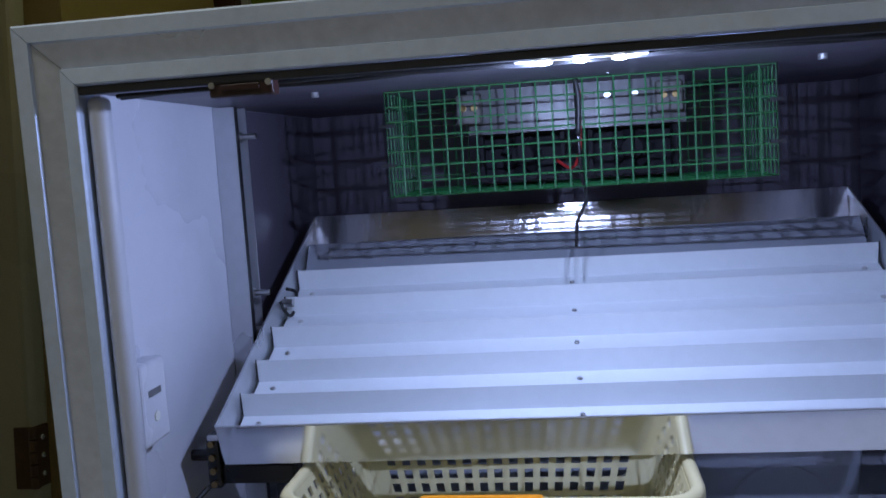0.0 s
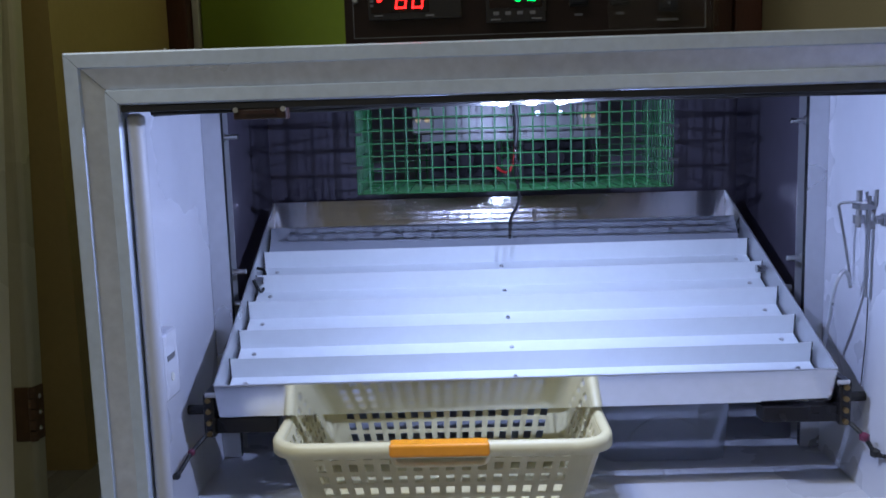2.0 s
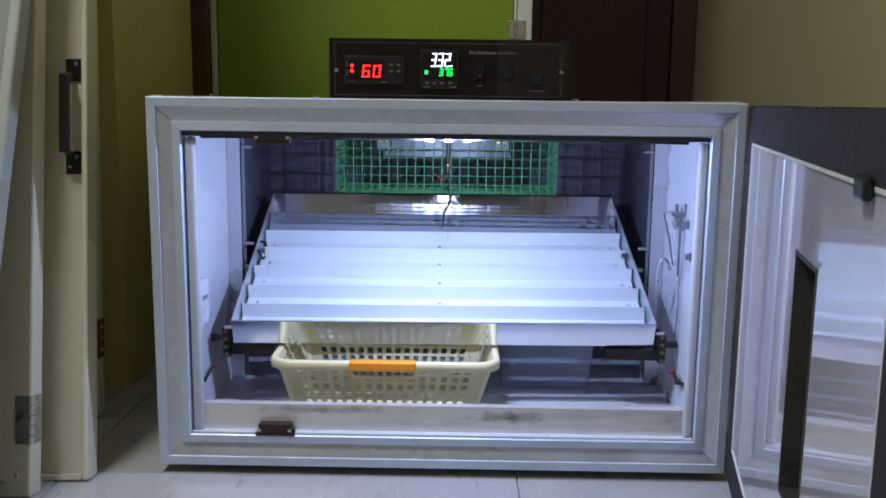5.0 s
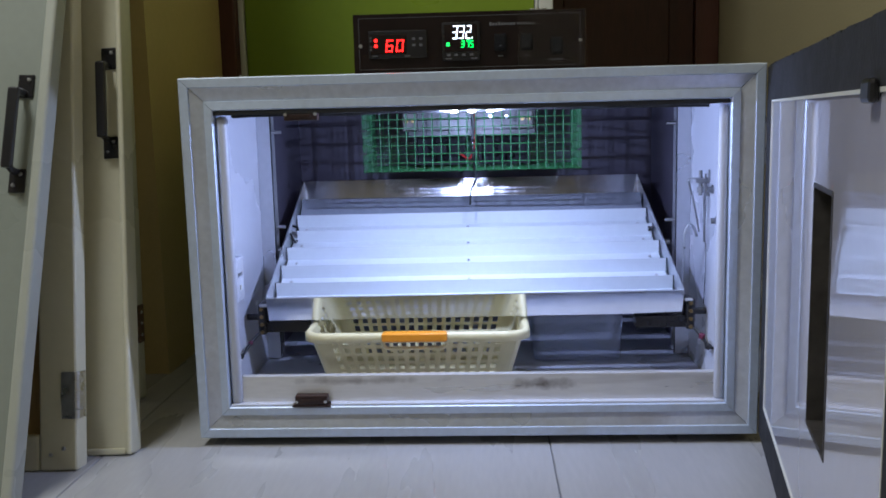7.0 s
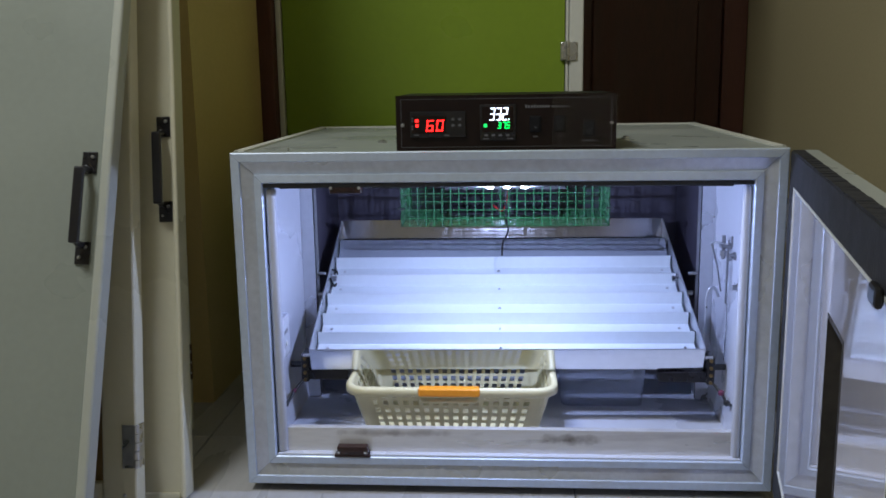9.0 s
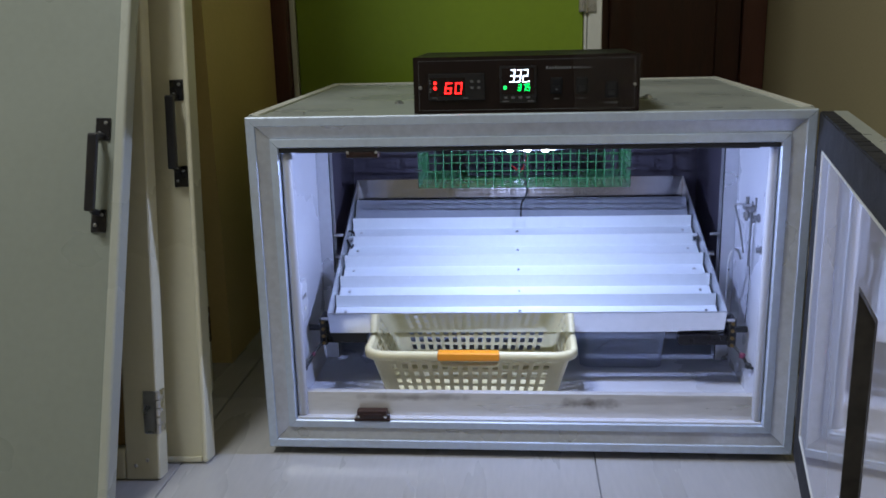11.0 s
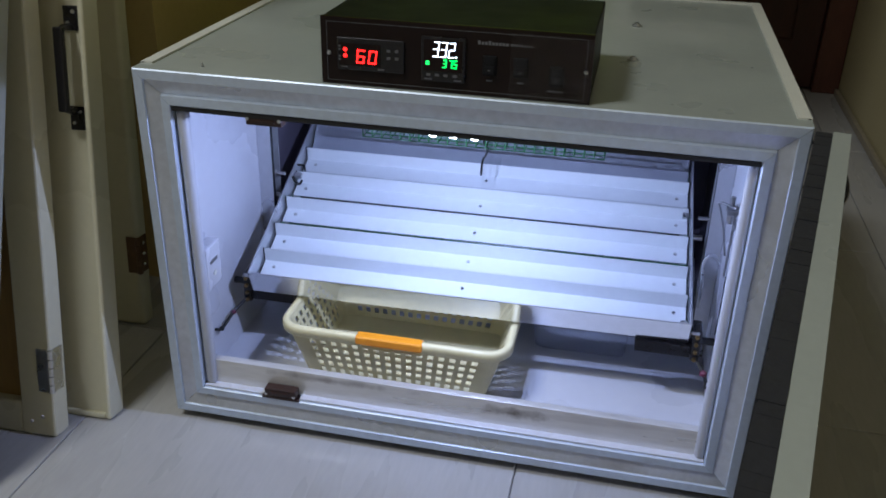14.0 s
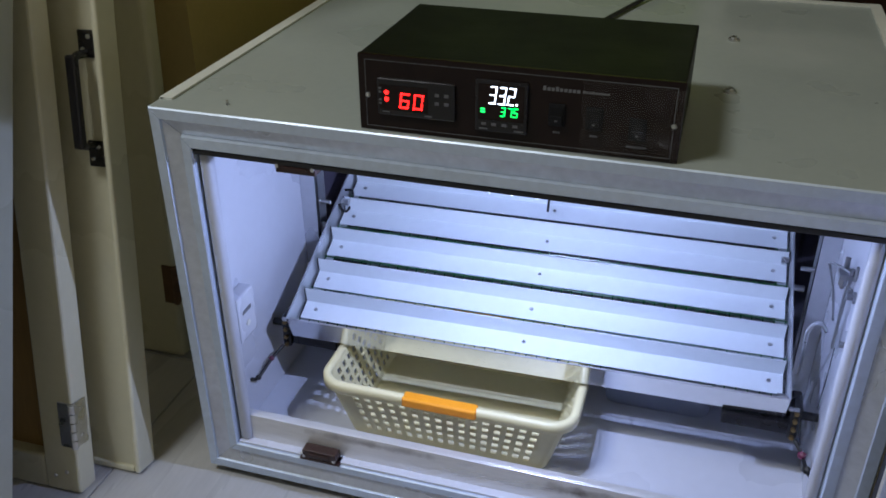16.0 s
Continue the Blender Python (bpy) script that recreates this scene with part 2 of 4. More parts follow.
def box(x0, x1, y0, y1, z0, z1, bevel=0.0, bm=None, seg=2):
    own = bmesh.new()
    bmesh.ops.create_cube(own, size=1)
    for v in own.verts:
        v.co = Vector(((x0 + x1) / 2 + v.co.x * (x1 - x0), (y0 + y1) / 2 + v.co.y * (y1 - y0), (z0 + z1) / 2 + v.co.z * (z1 - z0)))
    if bevel:
        bmesh.ops.bevel(own, geom=own.edges[:], offset=bevel, segments=seg, affect="EDGES", profile=0.5)
    return join(bm, own)


def join(bm, own):
    if bm is None:
        return own
    me = bpy.data.meshes.new("join")
    own.to_mesh(me)
    own.free()
    bm.from_mesh(me)
    bpy.data.meshes.remove(me)
    return bm


def rod(a, b, r, bm=None, n=10, r2=None):
    a, b = Vector(a), Vector(b)
    own = bmesh.new()
    bmesh.ops.create_cone(own, cap_ends=True, segments=n, radius1=r, radius2=r if r2 is None else r2, depth=(b - a).length)
    q = (b - a).to_track_quat("Z", "Y").to_matrix().to_4x4()
    bmesh.ops.transform(own, matrix=Matrix.Translation((a + b) / 2) @ q, verts=own.verts[:])
    return join(bm, own)


def tube(points, r, bm=None, n=8, steps=6):
    """A smooth round tube through the points."""
    pts = [Vector(p) for p in points]
    ext = [pts[0] * 2 - pts[1]] + pts + [pts[-1] * 2 - pts[-2]]
    path = []
    for i in range(1, len(ext) - 2):
        for k in range(steps):
            t = k / steps
            a, b, c, d = ext[i - 1:i + 3]
            path.append(0.5 * ((2 * b) + (c - a) * t + (2 * a - 5 * b + 4 * c - d) * t * t + (3 * b - a - 3 * c + d) * t ** 3))
    path.append(pts[-1])
    own = bmesh.new()
    rings = []
    up = Vector((0.31, 0.2, 0.93))
    for i, p in enumerate(path):
        d = (path[min(i + 1, len(path) - 1)] - path[max(i - 1, 0)]).normalized()
        u = d.cross(up).normalized()
        w = d.cross(u)
        rings.append([own.verts.new(p + r * (u * math.cos(2 * math.pi * k / n) + w * math.sin(2 * math.pi * k / n))) for k in range(n)])
    for s, e in zip(rings, rings[1:]):
        for k in range(n):
            own.faces.new((s[k], s[(k + 1) % n], e[(k + 1) % n], e[k]))
    own.faces.new(rings[0])
    own.faces.new(rings[-1])
    return join(bm, own)


def prism(profile, a, b, bm=None):
    """Sweep a closed outline: each (p, q) pair is placed by the functions a and b, the two end sections."""
    own = bmesh.new()
    s = [own.verts.new(a(p, q)) for p, q in profile]
    e = [own.verts.new(b(p, q)) for p, q in profile]
    n = len(profile)
    for k in range(n):
        own.faces.new((s[k], s[(k + 1) % n], e[(k + 1) % n], e[k]))
    own.faces.new(s)
    own.faces.new(e[::-1])
    return join(bm, own)


def screw_bm(r=0.004, h=0.0025):
    bm = rod((0, 0, 0), (0, 0, h), r, n=12, r2=r * 0.7)
    return box(-r * 0.6, r * 0.6, -r * 0.1, r * 0.1, h - 0.0002, h + 0.0003, bm=bm)


# ---- the room ----
def room():
    fl = finish("floor", box(-2.2, 0.80, -3.0, 2.0, -0.08, -0.004), M_GROUT)
    tagged(fl, "light grey glossy tiled floor with thin joints", "floor", kind="structure")
    tile_me = None
    xs = [0.101 + 0.6 * i for i in range(-4, 2)]
    ys = [0.20 + 0.6 * j for j in range(-6, 4)]
    for x in xs:
        for y in ys:
            x0, x1, y0, y1 = max(x, -2.19) + 0.0008, min(x + 0.6, 0.80) - 0.0008, max(y, -2.99) + 0.0008, min(y + 0.6, 1.99) - 0.0008
            if x1 - x0 > 0.02 and y1 - y0 > 0.02:
                finish("tile", box(x0, x1, y0, y1, -0.004, 0.0, 0.001, seg=1), M_TILE, fl)
    w = finish("wall_right", box(0.80, 0.92, -3.0, 2.0, -0.08, 2.7), M_WALLB)
    tagged(w, "plain beige painted wall", "wall", kind="structure")
    w = finish("baseboard", box(0.785, 0.7975, -3.0, 1.9, 0.0, 0.02, 0.003), M_SKIRT)
    tagged(w, "low tan skirting strip along the beige wall", "skirting", kind="structure")
    w = finish("wall_back", box(-2.2, 0.80, 2.0, 2.12, -0.08, 2.7), M_WALLB)
    tagged(w, "beige wall at the far end", "wall", kind="structure")
    w = finish("wall_left", box(-2.2, -0.545, 0.36, 0.80, 0.0, 2.7), M_WALLT)
    tagged(w, "warm tan painted wall beside the incubator", "wall", kind="structure")
    # Two unseen closing walls, added pale so they bounce light onto front faces.
    w = finish("wall_far_left", box(-2.32, -2.2, -3.0, 2.12, -0.08, 2.7), M_CEIL)
    tagged(w, "unseen plain wall, pale to bounce light to the front", "wall", kind="structure")
    w = finish("wall_behind", box(-2.32, 0.92, -3.12, -3.0, -0.08, 2.7), M_CEIL)
    tagged(w, "unseen plain wall, pale to bounce light to the front", "wall", kind="structure")
    c = finish("ceiling", box(-2.32, 0.92, -3.12, 2.12, 2.7, 2.8), M_CEIL)
    tagged(c, "plain pale ceiling", "ceiling", kind="structure")
    post = finish("trim", box(-0.553, -0.513, 0.803, 0.86, 0.0, 2.4, 0.003), M_WOOD)
    tagged(post, "dark brown wooden post beside the green cupboard", "post", kind="structure")

    cup = thing("cupboard", "lime green cupboard door in a white frame behind the incubator", "cupboard", m=pose(0, 0.83, 0))
    part("carcass", box(-0.51, 0.172, 0.03, 1.1, 0.0, 2.3, 0.003), M_WHITEFR, cup)
    part("door_panel", box(-0.498, 0.132, 0.006, 0.028, 0.06, 2.2, 0.002), M_GREEN, cup, "lime green laminate door")
    part("frame_post", box(-0.512, -0.500, 0.0, 0.029, 0.0, 2.3, 0.002), M_WHITEFR, cup)
    fp = part("frame_post", box(0.141, 0.172, 0.0, 0.029, 0.0, 2.3, 0.003), M_WHITEFR, cup)
    part("frame_post", box(0.1335, 0.1395, 0.004, 0.029, 0.0, 2.3, 0.001), M_WHITEFR, cup)
    for z in (0.645, 1.7):
        bm = box(0.122, 0.138, -0.004, 0.006, z - 0.02, z + 0.02, 0.002)
        box(0.138, 0.158, -0.004, -0.0005, z - 0.02, z + 0.02, 0.001, bm)
        rod((0.138, -0.004, z - 0.021), (0.138, -0.004, z + 0.021), 0.004, bm)
        part("hinge", bm, M_STEEL, cup, "small steel hinge")

    d = thing("wooden_door", "dark brown wooden door at the end of the passage", "door", m=pose(0, 1.93, 0))
    part("leaf", box(0.21, 0.72, 0.0, 0.04, 0.008, 2.1, 0.003), M_WOOD, d)
    part("jamb", box(0.175, 0.208, -0.02, 0.068, 0.0, 2.15, 0.003), M_WOOD, d)
    part("jamb", box(0.722, 0.798, -0.02, 0.068, 0.0, 2.15, 0.003), M_JAMB, d)
    for z0, z1 in ((0.15, 0.85), (1.0, 1.95)):
        part("raised_panel", box(0.29, 0.64, -0.008, 0.0, z0, z1, 0.006), M_WOOD, d)


room()


# ---- leaning doors ----
def bow_handle(parent, x, z0, z1, y):
    """A black pull handle with two screwed plates, standing out towards -y."""
    bm = bmesh.new()
    for z in (z0, z1):
        box(x - 0.010, x + 0.010, y - 0.003, y, z - 0.015, z + 0.015, 0.001, bm)
    for z, d in ((z0 + 0.010, 1), (z1 - 0.010, -1)):
        tube([(x, y - 0.001, z), (x - 0.001, y - 0.016, z + d * 0.001), (x - 0.001, y - 0.026, z + d * 0.006)], 0.0045, bm, n=8)
    box(x - 0.0075, x + 0.0055, y - 0.031, y - 0.0225, z0 + 0.010, z1 - 0.010, 0.0025, bm, seg=3)
    h = part("handle", bm, M_BLACKPL, parent, "black metal pull handle")
    for z in (z0, z1):
        for dx, dz in ((0.004, 0.008), (-0.004, -0.006)):
            bm = screw_bm(0.0028, 0.002)
            bmesh.ops.transform(bm, matrix=pose(x + dx, y - 0.003, z + dz, 90), verts=bm.verts[:])
            part("screw", bm, M_STEEL, h)


def butt_hinge(parent, x, y, z, mat_, d=0.0):
    bm = box(x - 0.019, x - 0.001, y - 0.0025, y, z - 0.03, z + 0.03, 0.0006)
    box(x + 0.0, x + 0.0025, y, y + 0.022, z - 0.03, z + 0.03, 0.0006, bm)
    for k in range(5):
        rod((x + 0.0015, y - 0.002, z - 0.03 + 0.012 * k + 0.0005), (x + 0.0015, y - 0.002, z - 0.03 + 0.012 * (k + 1) - 0.0005), 0.0045, bm)
    h = part("hinge", bm, mat_, parent, "steel butt hinge")
    for dz in (-0.018, 0.0, 0.018):
        b2 = screw_bm(0.003, 0.0012)
        bmesh.ops.transform(b2, matrix=pose(x + 0.0025, y + 0.012, z + dz, 0, 90, 0), verts=b2.verts[:])
        part("screw", b2, M_STEEL, h)


def leaning(name, label, x, y, tilt, roll=0.0, yaw=0.0):
    return thing(name, label, "cabinet door", "cabinet doors leaning on the wall", Matrix.Translation((x, y, 0)) @ pose(0, 0, 0, -tilt, roll, yaw))


def slab(parent, w, h, t, material, r=0.004):
    return part("panel", box(-w, 0, 0, t, 0.002, h, r, seg=3), material, parent)


d1 = leaning("cabinet_door", "grey cream painted cabinet door with black handle, leaning on other doors", -0.534, -0.205, 18.0, 1.4)
slab(d1, 0.40, 0.92, 0.022, M_DOORGR)
part("edge_bead", box(-0.012, 0.002, -0.004, 0.024, 0.002, 0.92, 0.004, seg=3), M_DOORGB, d1)
bow_handle(d1, -0.028, 0.392, 0.513, 0.0)
d2 = leaning("cabinet_door", "cream cabinet door showing its framed back, steel hinge on its edge", -0.5085, -0.086, 11.5, -1.2)
for x0, x1, z0, z1 in ((-0.050, 0.0, 0.002, 1.48), (-0.45, -0.40, 0.002, 1.48), (-0.3995, -0.0505, 0.002, 0.047), (-0.3995, -0.0505, 1.43, 1.48)):
    part("frame_rail", box(x0, x1, 0, 0.03, z0, z1, 0.003), M_DOORCR, d2)
part("inset_panel", box(-0.3995, -0.0505, 0.018, 0.026, 0.047, 1.43), M_DOORIN, d2, "tan plywood panel")
butt_hinge(d2, -0.0005, 0.0, 0.098, M_STEEL)
for x, z in ((-0.018, 0.03), (-0.035, 0.022)):
    bm = screw_bm(0.003, 0.0015)
    bmesh.ops.transform(bm, matrix=pose(x, 0, z, 90), verts=bm.verts[:])
    part("screw", bm, M_STEEL, d2)
d3 = leaning("cabinet_door", "cream painted cabinet door with rounded edge and black pull handle", -0.4595, -0.031, 11.5, -1.9)
slab(d3, 0.38, 1.5, 0.026, M_DOORCR, 0.003)
part("edge_bead", box(-0.006, 0.002, -0.005, 0.030, 0.002, 1.5, 0.0035, seg=4), M_DOORCR, d3)
part("edge_bead", box(-0.38, -0.0065, -0.004, 0.0285, 0.002, 0.011, 0.003, seg=3), M_DOORCR, d3)
bow_handle(d3, -0.0165, 0.417, 0.540, 0.0)
d4 = leaning("cabinet_door", "tan cabinet door standing back with a brown hinge on its edge", -0.535, 0.200, 6.0, -0.6)
slab(d4, 0.36, 1.15, 0.03, M_DOORCR, 0.008)
butt_hinge(d4, -0.0005, 0.0, 0.125, M_RUSTBR)

# ---- the incubator cabinet ----
inc = thing("incubator", "grey white egg incubator cabinet with aluminium frame and open door", "incubator")
X0, X1, Z0, Z1, D = -0.375, 0.375, 0.012, 0.496, 0.614
IX, IZ0, IZ1, IY = 0.338, 0.054, 0.4515, 0.575
part("side_panel", box(X0 + 0.003, -IX, 0.022, D, Z0 + 0.042, Z1 - 0.045), M_PVC, inc, "white plastic inner wall")
part("side_panel", box(IX, X1 - 0.003, 0.022, D, Z0 + 0.042, Z1 - 0.045), M_PVC, inc, "white plastic inner wall")
part("top_panel", box(X0 + 0.003, X1 - 0.003, 0.022, D, Z1 - 0.0445, Z1 - 0.001), M_SHELL, inc, "greyish white top with scuffs")
part("bottom_panel", box(X0 + 0.003, X1 - 0.003, 0.022, D, Z0 + 0.001, Z0 + 0.0415), M_PVC, inc)
part("back_panel", box(-IX + 0.0005, IX - 0.0005, IY, D - 0.002, Z0 + 0.043, Z1 - 0.046), M_BACK, inc, "violet grey back wall, its colour darkened for the dim rear")
for sx in (-1, 1):
    part("side_skin", box(sx * 0.3725 - 0.0015, sx * 0.3725 + 0.0015, 0.026, D, Z0, Z1 - 0.002), M_SHELL, inc)
    bm = box(sx * 0.3735 - 0.0022, sx * 0.3735 + 0.0022, 0.024, D + 0.002, Z1 - 0.02, Z1 + 0.0015)
    box(sx * 0.3675 - 0.0065, sx * 0.3675 + 0.0065, 0.024, D + 0.002, Z1 - 0.0008, Z1 + 0.0018, bm=bm)
    part("edge_trim", bm, M_WHITEFR, inc, "thin white edge angle")
bm = box(X0 + 0.013, X1 - 0.013, D - 0.010, D + 0.002, Z1 - 0.0008, Z1 + 0.0016)
part("edge_trim", bm, M_WHITEFR, inc, "thin white edge angle")

# Thin dark sheets over the white side walls stand in for rear shade.
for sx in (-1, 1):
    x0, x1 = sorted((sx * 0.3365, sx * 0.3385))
    part("side_shade_sheet", box(x0, x1, 0.281, 0.5745, 0.0545, 0.4498), M_BACK, inc, "violet grey sheet behind the channel, darkened for the dim rear")

# mitred front frame: profile as (distance inwards, depth)
PROF = [(0.0, 0.026), (0.0, 0.0015), (0.0015, 0.0), (0.0120, 0.0), (0.0130, 0.0030), (0.0300, 0.0085), (0.0312, 0.0035), (0.0412, 0.0025), (0.0425, 0.004), (0.0425, 0.024), (0.02, 0.026)]


def rail(corner_a, corner_b, in_a, in_b):
    a = lambda p, q: Vector((corner_a[0] + in_a[0] * p, q, corner_a[1] + in_a[1] * p))
    b = lambda p, q: Vector((corner_b[0] + in_b[0] * p, q, corner_b[1] + in_b[1] * p))
    ob = part("frame_rail", prism(PROF, a, b), M_FRAME, inc, "mitred aluminium frame rail")
    ob.data.materials.append(M_BEVEL)
    ob.data.materials.append(M_SHELL)
    ob.data.polygons[4].material_index = 1
    ob.data.polygons[0].material_index = 2


g = 0.0003
rail((X0 + g, Z1), (X1 - g, Z1), (1, -1), (-1, -1))
rail((X0 + g, Z0), (X1 - g, Z0), (1, 1), (-1, 1))
rail((X0, Z0 + g), (X0, Z1 - g), (1, 1), (1, -1))
rail((X1, Z0 + g), (X1, Z1 - g), (-1, 1), (-1, -1))
for x0, x1 in ((-0.3315, -0.3175), (0.3200, 0.3322)):
    part("corner_bead", box(x0, x1, 0.009, 0.0235, 0.056, 0.4465, 0.0055, seg=4), M_BEAD, inc, "rounded white plastic bead", True)
part("sill", box(-0.3320, 0.3320, 0.006, 0.024, 0.0542, 0.0575, 0.001), M_PVC, inc)
bm = box(-0.324, 0.322, 0.0165, 0.0195, 0.056, 0.0935, 0.0006)
box(-0.324, 0.322, 0.0195, 0.028, 0.0915, 0.0935, 0.0004, bm)
part("sill_plate", bm, M_SILL, inc, "worn aluminium sill plate with brown stains")
for x in (-0.30, -0.2, 0.2, 0.30):
    for y in (0.06, 0.55):
        part("foot", rod((x, y, 0.0), (x, y, 0.0125), 0.016, n=16, r2=0.018), M_BLACK, inc, "black rubber foot")
part("base_strip", box(-0.368, 0.368, 0.05, 0.6, 0.004, 0.012), M_BLACK, inc)
# magnetic catches
for x, z, up, dy in ((-0.2205, 0.064, 1, 0.0), (-0.218, 0.4445, -1, 0.004)):
    bm = box(x - 0.022, x + 0.022, 0.001 + dy, 0.0155 + dy, z - 0.006, z + 0.006, 0.0015)
    if up > 0:
        box(x - 0.026, x + 0.026, 0.001, 0.0155, z - 0.0095, z - 0.0065, 0.0005, bm)
    c = part("magnetic_catch", bm, M_BROWNPL, inc, "dark brown magnetic catch")
    part("striker", box(x - 0.013, x + 0.013, dy - 0.0005, dy + 0.0015, z - 0.002, z + 0.002, 0.0004), M_BROWNPL, c)
    for dx in (-0.0195, 0.0195):
        part("screw", rod((x + dx, dy + 0.001, z - up * 0.002), (x + dx, dy - 0.0006, z - up * 0.002), 0.0022), M_STEEL, c)
# gasket strip and cables under the top rail
part("gasket_strip", box(-0.332, 0.332, 0.004, 0.0085, 0.4472, 0.4530, 0.001), M_BLACK, inc, "black rubber strip under the top rail")
rng = random.Random(4)
for y, z, r in ((0.0195, 0.4472, 0.0017), (0.0225, 0.4462, 0.0016), (0.0195, 0.4505, 0.0018)):
    pts = [(-0.312 + 0.0565 * k, y + rng.uniform(-0.002, 0.002), z + rng.uniform(-0.0016, 0.0014)) for k in range(12)]
    part("cable", tube(pts, r), M_BLACK, inc, "black cable along the ceiling", True)
part("ceiling_plate", box(-0.20, 0.20, 0.05, 0.07, 0.4495, 0.4512), M_ALU, inc)
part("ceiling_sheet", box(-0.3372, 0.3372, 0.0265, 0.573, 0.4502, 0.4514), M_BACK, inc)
# lamp strip
led = part("lamp_strip", box(LED_X - 0.042, LED_X + 0.042, LED_Y - 0.004, LED_Y + 0.004, 0.4462, 0.4520, 0.0006), M_WHITEFR, inc, "lit white lamp strip")
for x in (-0.019, 0.004, 0.028):
    bm = bmesh.new()
    bmesh.ops.create_uvsphere(bm, u_segments=12, v_segments=6, radius=0.0036)
    bmesh.ops.transform(bm, matrix=Matrix.Translation((x, LED_Y, LED_Z)) @ Matrix.Diagonal((1.35, 0.8, 0.5, 1)), verts=bm.verts[:])
    part("diode", bm, M_LED, led, "glowing cool white diode", True)
# upright channels on both sides
for sx in (-1, 1):
    y0 = 0.247
    cp = [(0.317, y0), (0.3375, y0), (0.3375, y0 + 0.0316), (0.317, y0 + 0.0316), (0.317, y0 + 0.030), (0.3360, y0 + 0.030), (0.3360, y0 + 0.0016), (0.317, y0 + 0.0016)]
    bm = prism(cp, lambda p, q: Vector((sx * p, q, 0.057)), lambda p, q: Vector((sx * p, q, 0.449)))
    up = part("upright_channel", bm, M_MATTALU, inc, "upright aluminium channel")
    # Black strip that draws the dark line beside the front flange.
    part("dark_strip", box(sx * 0.3185 - 0.0015, sx * 0.3185 + 0.0015, y0 + 0.0018, y0 + 0.010, 0.057, 0.449), M_BLACK, up)
    for z in (0.421, 0.27):
        part("bolt", rod((sx * 0.3355, y0 + 0.015, z), (sx * 0.302, y0 + 0.015, z), 0.0028), M_STEEL, up)
        part("nut", rod((sx * 0.322, y0 + 0.015, z), (sx * 0.317, y0 + 0.015, z), 0.0055, n=6), M_STEEL, up)
for x in (-0.215, 0.19):
    part("screw", rod((x, 0.17, 0.4505), (x, 0.17, 0.446), 0.0035), M_STEEL, inc)
# screws on the cabinet top
for x, y in ((0.188, 0.40), (0.188, 0.211), (-0.188, 0.18), (-0.30, 0.03)):
    r = 0.0045 if x > -0.25 else 0.0012
    bm = rod((x, y, Z1 - 0.001), (x, y, Z1 + 0.0015), r * 1.5, n=14)
    rod((x, y, Z1 + 0.0015), (x, y, Z1 + 0.004), r, bm, n=6)
    part("screw", bm, M_STEEL, inc)

# ---- incubator door, open ----
door_m = Matrix.Translation((0.381, 0.004, 0)) @ pose(0, 0, 0, 0, 0, 180 + 78.5)
# local x runs from hinge to free edge, local +y... inner face is at local y = 0, thickness on the other side
dr = new("door")
dr.empty_display_size = 0.05
dr.parent = inc
dr.matrix_world = door_m
tagged(dr, "open white incubator door with dark foam seal and window")
DW, DZ0, DZ1, DT = 0.74, 0.014, 0.492, 0.028
WX0, WX1, WZ0, WZ1 = 0.402, 0.492, 0.166, 0.374
SIDE = 1


def dbox(x0, x1, y0, y1, z0, z1, bevel=0.0, bm=None):
    return box(x0, x1, min(SIDE * y0, SIDE * y1), max(SIDE * y0, SIDE * y1), z0, z1, bevel, bm)


def ring(ax0, ax1, az0, az1, bx0, bx1, bz0, bz1, y0, y1, bevel=0.0):
    bm = dbox(ax0, bx0, y0, y1, az0, az1, bevel)
    dbox(bx1, ax1, y0, y1, az0, az1, bevel, bm)
    dbox(bx0, bx1, y0, y1, az0, bz0, bevel, bm)
    dbox(bx0, bx1, y0, y1, bz1, az1, bevel, bm)
    return bm


part("leaf", ring(0, DW, DZ0, DZ1, WX0, WX1, WZ0, WZ1, 0.0122, DT, 0.0), M_SHELL, dr)
part("edge_band", ring(-0.001, DW + 0.001, DZ0 - 0.001, DZ1 + 0.001, 0.001, DW - 0.001, DZ0 + 0.001, DZ1 - 0.001, 0.0122, DT + 0.001), M_SHELL, dr)
part("foam_seal", ring(0.001, DW - 0.001, DZ0 + 0.001, DZ1 - 0.001, 0.052, DW - 0.052, 0.062, 0.450, -0.004, 0.0120), M_GASKET, dr, "dark grey textured foam seal")
rng = random.Random(8)
bm = bmesh.new()
for k in range(60):
    x = 0.006 + (DW - 0.02) * k / 60
    dbox(x, x + rng.uniform(0.0122, 0.018), -0.0036 + rng.uniform(0, 0.001), 0.0116 + rng.uniform(0, 0.0005), DZ1 - 0.002, DZ1 + rng.uniform(0.0006, 0.0016), bm=bm)
part("seal_edge", bm, M_GASKET, dr, "ragged cut edge of the foam seal")
part("inner_panel", ring(0.055, DW - 0.055, 0.065, 0.447, WX0, WX1, WZ0, WZ1, -0.003, 0.0120), M_DOORPVC, dr, "glossy white inner panel")
part("panel_trim", ring(0.0525, DW - 0.0525, 0.0625, 0.4495, 0.0555, DW - 0.0555, 0.0655, 0.4465, -0.0042, 0.003), M_WHITEFR, dr)
part("window_reveal", ring(WX0 - 0.002, WX1 + 0.002, WZ0 - 0.002, WZ1 + 0.002, WX0 + 0.002, WX1 - 0.002, WZ0 + 0.002, WZ1 - 0.002, -0.0036, DT + 0.0012), M_WINDARK, dr, "dark window reveal")
